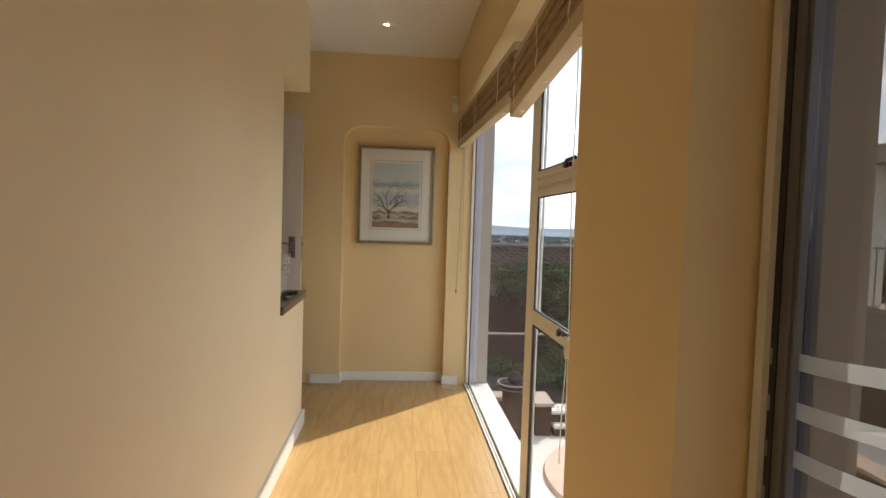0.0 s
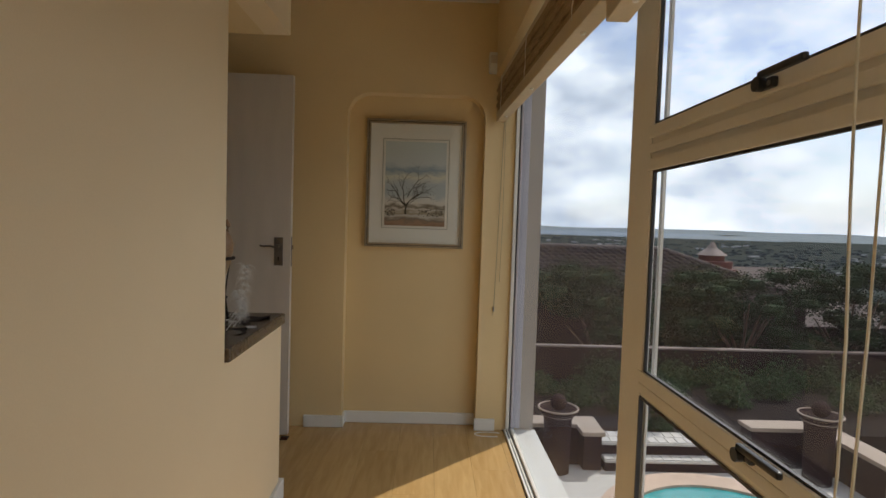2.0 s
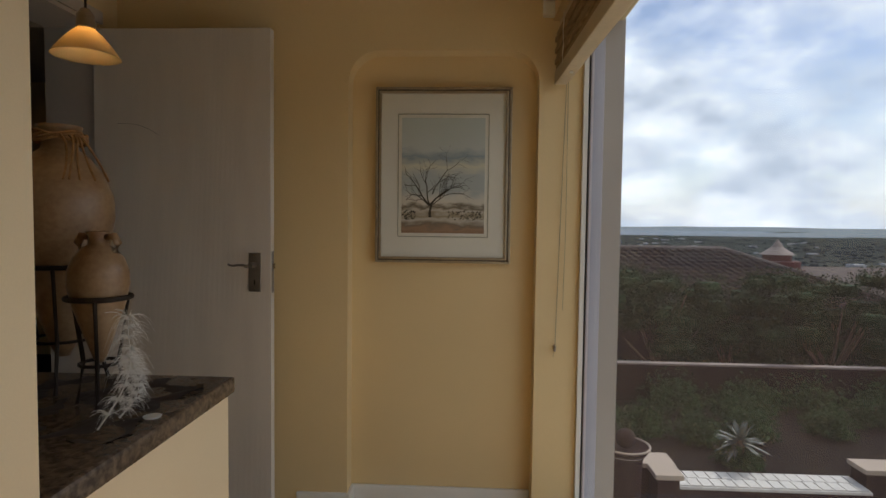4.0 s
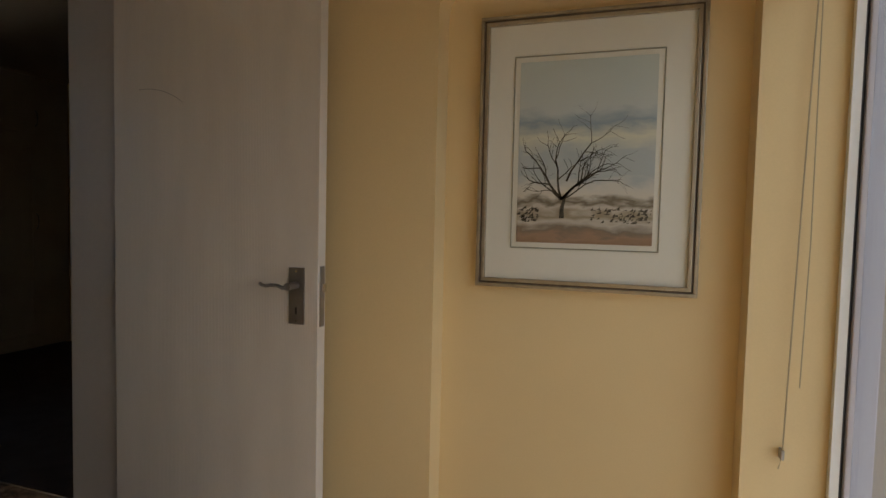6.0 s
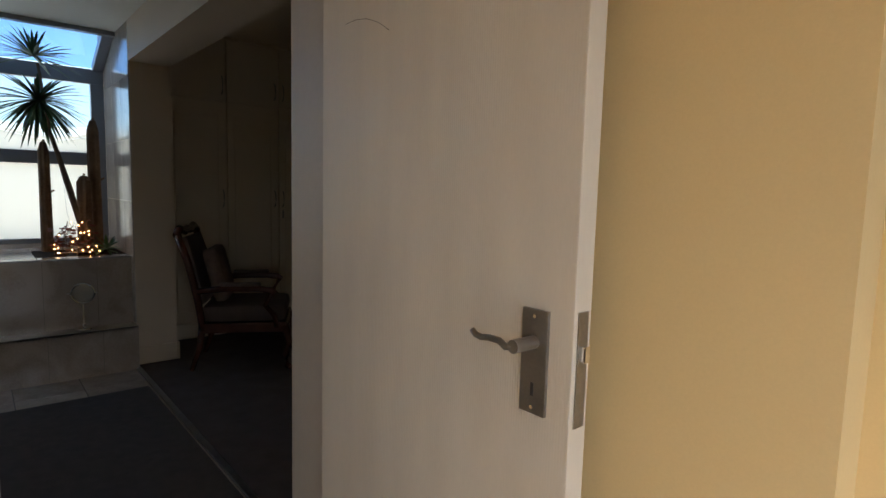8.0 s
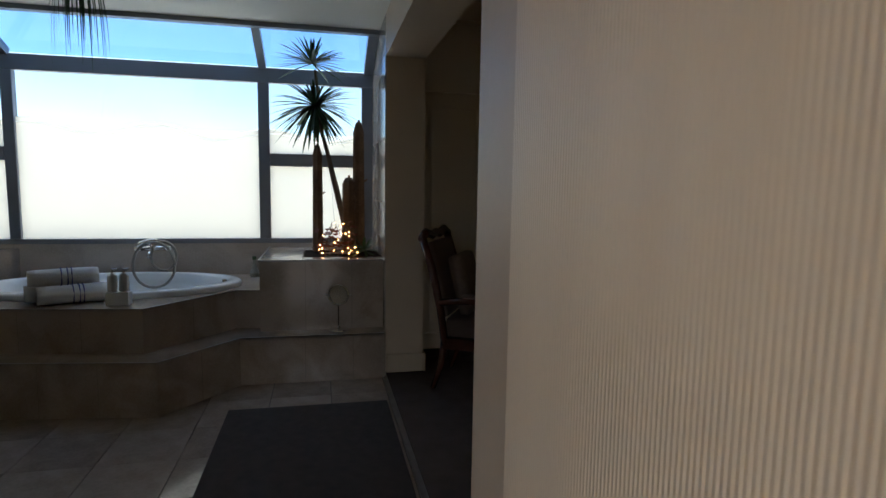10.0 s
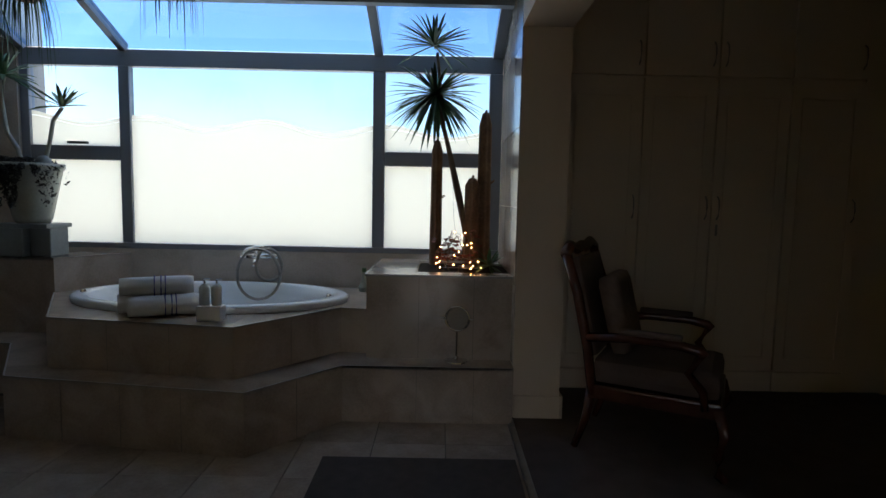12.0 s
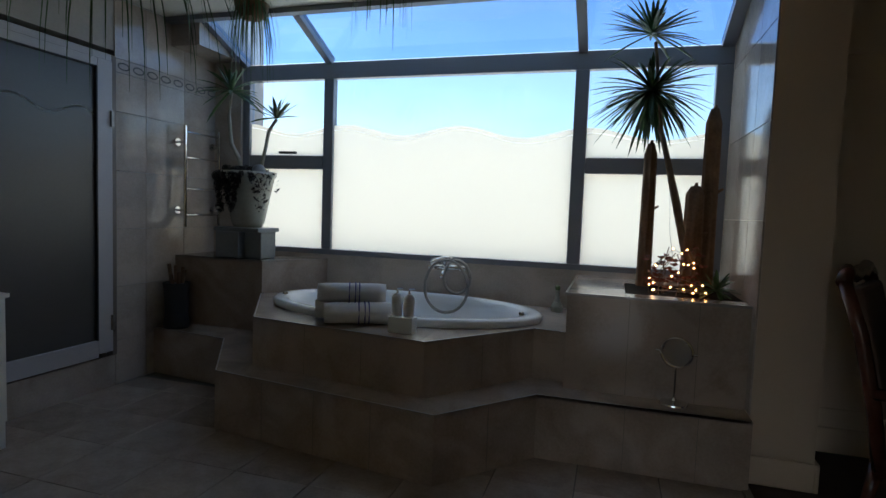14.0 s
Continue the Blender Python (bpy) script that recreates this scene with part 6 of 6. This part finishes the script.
def leafy_tree(at, r, h, trunk_h, seed, leaves, label, mat_=None, flat=0.7):
    r_ = random.Random(seed)
    e = thing("garden_tree", at, label, "tree", "garden trees behind the boundary wall")
    bm = bmesh.new()
    tube(bm, [(0, 0, 0), (0.05, 0.0, trunk_h * 0.6), (0.0, 0.05, trunk_h)], 0.09, 8, 0.6)
    tips = []
    for k in range(9):
        a = 2.4 * k
        tip = Vector((r * 0.7 * math.cos(a) * r_.uniform(0.5, 1), r * 0.5 * math.sin(a), trunk_h + (h - trunk_h) * r_.uniform(0.3, 0.85)))
        tube(bm, [(0, 0.03, trunk_h * r_.uniform(0.5, 0.95)), tip * 0.5 + Vector((0, 0, trunk_h * 0.35)), tip], 0.035, 6, 0.3)
        tips.append(tip)
    part("trunk", bm, M_STEM, e)
    bm = bmesh.new()
    clumps = [(Vector((r_.uniform(-r, r), r_.uniform(-r * 0.5, r * 0.5), trunk_h * 0.8 + (h - trunk_h * 0.8) * r_.uniform(0.0, 1.0) ** 0.8)), r_.uniform(0.22, 0.42)) for _ in range(34)]
    for c, cr in clumps:
        for ring in (-0.6, 0.0, 0.6):
            rr = cr * 0.62 * math.cos(ring)
            q8 = [bm.verts.new(c + Vector((rr * r_.uniform(0.8, 1.15) * math.cos(a), rr * r_.uniform(0.8, 1.15) * math.sin(a), cr * 0.62 * math.sin(ring) * flat))) for a in [math.pi / 4 * i for i in range(8)]]
            if ring > -0.5:
                for i in range(8):
                    bm.faces.new((last[i], last[(i + 1) % 8], q8[(i + 1) % 8], q8[i]))
            last = q8
        bm.faces.new(last)
    for k in range(leaves):
        c, cr = clumps[(k * 7) % len(clumps)]
        v = Vector((r_.gauss(0, 1), r_.gauss(0, 1), r_.gauss(0, 1))).normalized() * cr * r_.uniform(0.5, 1.15)
        v.z *= flat
        p = c + v
        s = r_.uniform(0.016, 0.036)
        u = Vector((r_.uniform(-1, 1), r_.uniform(-1, 1), r_.uniform(-0.6, 1))).normalized()
        w = u.cross(Vector((r_.uniform(-1, 1), r_.uniform(-1, 1), r_.uniform(-1, 1)))).normalized()
        bm.faces.new([bm.verts.new(p + q) for q in (u * s, w * s * 0.5, -u * s * 0.6, -w * s * 0.5)])
    part("crown", bm, mat_ or M_HEDGE, e, kind="stuff")
    return e


leafy_tree((3.75, 11.3, -1.65), 1.0, 2.12, 0.6, 1, 17000, "dense dark green tree standing behind the boundary wall")
leafy_tree((5.0, 11.6, -1.65), 0.8, 1.72, 0.5, 2, 13000, "dark green tree with a gap beside it")
leafy_tree((6.4, 11.2, -1.65), 1.2, 2.0, 0.6, 3, 17000, "broad dark green tree with an uneven crown")
leafy_tree((8.2, 11.0, -1.65), 1.2, 2.2, 0.6, 4, 17000, "tall dark green tree at the garden side")
leafy_tree((10.2, 10.8, -1.65), 1.2, 2.2, 0.6, 5, 14000, "dark green tree at the far garden side")
leafy_tree((12.2, 10.8, -1.65), 1.2, 2.3, 0.6, 6, 10000, "dark green tree at the end of the row")


def shrub(at, r, seed, label, spiky=False):
    e = thing("garden_shrub", at, label, "shrub", "garden shrubs in the bed")
    if spiky:
        part("leaves", rosette(bmesh.new(), (0, 0, 0.12), r, 60, 0.1, 1.0, 0.020, random.Random(seed)), M_ALOE, e, kind="stuff")
        part("stem", tube_bm([(0, 0, 0), (0, 0, 0.14)], 0.04, 8), M_STEM, e)
    else:
        r_ = random.Random(seed)
        bm = bmesh.new()
        for k in range(1600):
            v = Vector((r_.gauss(0, 1), r_.gauss(0, 1), abs(r_.gauss(0, 1)))).normalized() * r * r_.uniform(0.6, 1.05) * (0.8 + 0.3 * math.sin(k % 7))
            s = r_.uniform(0.015, 0.035)
            u = Vector((r_.uniform(-1, 1), r_.uniform(-1, 1), r_.uniform(-1, 1))).normalized()
            w = u.orthogonal().normalized()
            bm.faces.new([bm.verts.new(v + q) for q in (u * s, w * s * 0.5, -u * s, -w * s * 0.5)])
        part("leaves", bm, M_LAWNLEAF, e, kind="stuff")
        part("stem", tube_bm([(0, 0, -0.02), (0, 0, r * 0.6)], 0.02, 6), M_STEM, e)
    return e


M_ALOE = mat("grey_green_aloe", (0.13, 0.14, 0.11), 0.5, vary=0.3, scale=9)
M_LAWNLEAF = mat("bright_shrub_leaf", (0.036, 0.060, 0.022), 0.9, vary=0.5, scale=4, spec=0.1)
shrub((3.45, 7.90, -1.10), 0.28, 1, "grey spiky aloe beside the cobbled garden step", True)
shrub((3.45, 7.93, -1.235), 0.24, 40, "small green shrub under the aloe")
shrub((3.25, 8.5, -1.2), 0.28, 2, "low green shrub behind the aloe")
for i, (x, y, r) in enumerate(((1.2, 9.3, 0.3), (2.3, 9.2, 0.26), (4.1, 9.3, 0.4), (4.9, 8.8, 0.3), (5.7, 9.2, 0.36), (6.6, 8.7, 0.34), (7.6, 9.1, 0.42), (5.2, 9.6, 0.5), (3.4, 9.6, 0.5), (2.7, 8.7, 0.34), (4.5, 9.75, 0.45), (6.2, 9.7, 0.5), (3.9, 8.7, 0.36), (7.0, 9.6, 0.5), (8.4, 9.4, 0.5))):
    shrub((x, y, -1.2), r, 20 + i, "loose green garden shrub in the bed")

# neighbour's roof
house = thing("neighbour_house", (7.0, 20.5, -4.12), "neighbouring house with a grey-brown tiled hip roof", "house")
RW, RD, RE, RR = 5.2, 3.6, 3.2, 4.62
part("wall", boxes(((-RW + 0.4, -RD + 0.4, 0), (RW - 0.4, RD - 0.4, RE - 0.05))), M_PLANTER, house)
bm = bmesh.new()
a = [bm.verts.new(p) for p in ((-RW, -RD, RE), (RW, -RD, RE), (RW, RD, RE), (-RW, RD, RE), (-RW + 2.2, 0, RR - 0.04), (RW - 3.4, 0, RR - 0.04))]
for f in ((0, 1, 5, 4), (1, 2, 5), (2, 3, 4, 5), (3, 0, 4), (3, 2, 1, 0)):
    bm.faces.new([a[i] for i in f])
roof = part("roof", bm, M_ROOFTILE, house)
bm = bmesh.new()
sl = math.hypot(RD, RR - RE)
rows_, ca, sa_ = 15, RD / sl, (RR - RE) / sl
for i in range(rows_):
    f0 = i / rows_
    yb, zb = -RD + RD * f0, RE + (RR - RE) * f0
    xa, xb = -RW + 2.2 * f0, RW - 3.4 * f0
    x = xa
    while x < xb:
        w = 0.21
        L = sl / rows_ * 1.12
        add_box(bm, (x, yb, zb + 0.01), (min(x + w, xb), yb + L * ca, zb + 0.055))
        bm.verts.ensure_lookup_table()
        for q in (-8, -5, -4, -1):
            bm.verts[q].co.z += 0.05
        x += w + 0.035
part("roof_tiles", bm, M_ROOFTILE, roof, kind="stuff")
part("ridge", tube_bm([(-RW + 2.2, 0, RR), (RW - 3.4, 0, RR)], 0.08, 8), M_ROOFTILE, roof)
part("ridge", tube_bm([(RW - 3.4, 0, RR), (RW, -RD, RE + 0.04)], 0.07, 8), M_ROOFTILE, roof)
part("ridge", tube_bm([(RW - 3.4, 0, RR), (RW, RD, RE + 0.04)], 0.07, 8), M_ROOFTILE, roof)
house2 = thing("neighbour_house", (14.5, 24.5, -5.2), "second neighbouring house with a tiled gable roof", "house")
part("wall", boxes(((-4, -3, 0), (4, 3, 3.0))), M_PLANTER, house2)
bm = bmesh.new()
a = [bm.verts.new(p) for p in ((-4.4, -3.4, 3.0), (4.4, -3.4, 3.0), (4.4, 3.4, 3.0), (-4.4, 3.4, 3.0), (-2.5, 0, 4.9), (2.5, 0, 4.9))]
for f in ((0, 1, 5, 4), (1, 2, 5), (2, 3, 4, 5), (3, 0, 4), (3, 2, 1, 0)):
    bm.faces.new([a[i] for i in f])
part("roof", bm, M_ROOFTILE, house2)
tur = thing("brick_turret", (12.6, 24.5, -4.0), "round red brick turret with a pointed metal cap", "turret")
part("turret_body", lathe([(0.95, 0), (0.95, 3.6), (0.8, 3.62), (0.8, 3.9), (0.5, 3.92), (0.5, 4.15)], 24), M_REDBRICK, tur)
part("turret_cap", lathe([(0.62, 4.151), (0.2, 4.45), (0.02, 4.75)], 20), M_COPING_DARK, tur)

# ---- pieces: floor boards, tiles ----
planks = tagged(new("floor_hall"), "honey-coloured laminate boards running along the hall", kind="structure")
rb = random.Random(3)
mesh_cache = {}


def piece(name, lo, hi, material, parent, bev=0.0015):
    key = (name, material.name, *(round(h - l, 4) for h, l in zip(hi, lo)))
    if key not in mesh_cache:
        me = bpy.data.meshes.new(name)
        bm_ = bmesh.new()
        hx, hy, hz = [(h - l) / 2 for h, l in zip(hi, lo)]
        add_box(bm_, (-hx, -hy, -hz), (hx, hy, hz), bev)
        bm_.to_mesh(me)
        bm_.free()
        me.materials.append(material)
        mesh_cache[key] = me
    ob = new(name, mesh_cache[key])
    ob.location = [(h + l) / 2 for h, l in zip(hi, lo)]
    ob.parent = parent
    return ob


PWD = 0.19
x = -0.86
row = 0
while x < 1.06:
    x1 = min(x + PWD, 1.072)
    y = -1.5 - (row * 0.47) % 1.2
    while y < 4.5:
        y1 = y + 1.2
        a0, a1 = max(y, -1.5), min(y1, 4.497)
        if a1 - a0 > 0.02:
            piece("plank", (x + 0.0003, a0 + 0.0003, -0.0115), (x1 - 0.0003, a1 - 0.0003, 0.0), M_WOODFLOOR, planks, 0.0008)
        y = y1
    x, row = x1, row + 1

tiles = tagged(new("floor_bath"), "marbled grey floor tiles with dark joints", kind="structure")
TS = 0.345
for i in range(-1, 9):
    for j in range(-5, 7):
        x0, y0 = -3.965 + i * TS, 2.725 + j * TS
        xa, xb, ya, yb = max(x0, -4.15), min(x0 + TS, -1.09), max(y0, BW), min(y0 + TS, BP - 0.022)
        if xb - xa > 0.03 and yb - ya > 0.03:
            piece("tile", (xa + 0.002, ya + 0.002, -0.0115), (xb - 0.002, yb - 0.002, 0.0), M_TILE, tiles)
wt = tagged(new("wall_tiles_side"), "marbled wall tiles with an oval border course", kind="structure")
for i in range(12):
    x0 = BX + i * 0.33
    for z0, z1 in ((0.0, 0.27), (0.27, 0.60), (0.60, 0.95), (0.95, 1.30), (1.30, 1.65), (1.65, 1.88), (1.88, 1.96), (1.96, 2.31)):
        spans = [(x0, min(x0 + 0.33, -1.09))]
        if z0 < 1.985:
            spans = [(max(a, lo), min(b, hi)) for a, b in spans for lo, hi in ((BX, SX0 - 0.002), (SX1 + 0.002, -1.09))]
        for a, b in spans:
            if b - a > 0.02:
                piece("tile", (a + 0.0015, BW - 0.0075, z0 + 0.0015), (b - 0.0015, BW - 0.0, z1 - 0.0015), M_TILE_WALL, wt)
bm = bmesh.new()
for i in range(30):
    cx = BX + 0.06 + i * 0.11
    if cx > SX0 - 0.04 and cx < SX1 + 0.04:
        continue
    prev = None
    for q in range(13):
        a = 2 * math.pi * q / 12
        pair = (bm.verts.new((cx + 0.045 * math.cos(a), BW + 0.0015, 1.92 + 0.024 * math.sin(a))), bm.verts.new((cx + 0.034 * math.cos(a), BW + 0.0015, 1.92 + 0.015 * math.sin(a))))
        if prev:
            bm.faces.new((prev[0], pair[0], pair[1], prev[1]))
        prev = pair
part("oval_border", bm, M_GROUT, wt, "raised oval border pattern")
pt = tagged(new("wall_tiles_pier"), "glossy marbled tiles on the pier beside the window", kind="structure")
x0 = BX
while x0 < -3.97:
    for k in range(5):
        z0 = 0.3 + k * 0.42
        x1 = min(x0 + 0.30, -3.967)
        piece("tile", (x0 + 0.0015, BP, z0 + 0.0015), (x1 - 0.0015, BP + 0.0075, z0 + 0.4185), M_TILE_WALL, pt)
    x0 += 0.30

reed = thing("dry_reed", (1.42, 0.86, TZ), "thin bare stems leaning outside the terrace door", "plant")
for dx, dy, h in ((0.10, -0.20, 2.75), (0.22, -0.28, 2.1)):
    part("stem", tube_bm([(dx * 2.0, dy * 1.6, 0.002), (dx * 1.4, dy * 0.9, h * 0.5), (0.0, 0.0, h)], 0.003, 5, 0.4), M_STEM, reed)
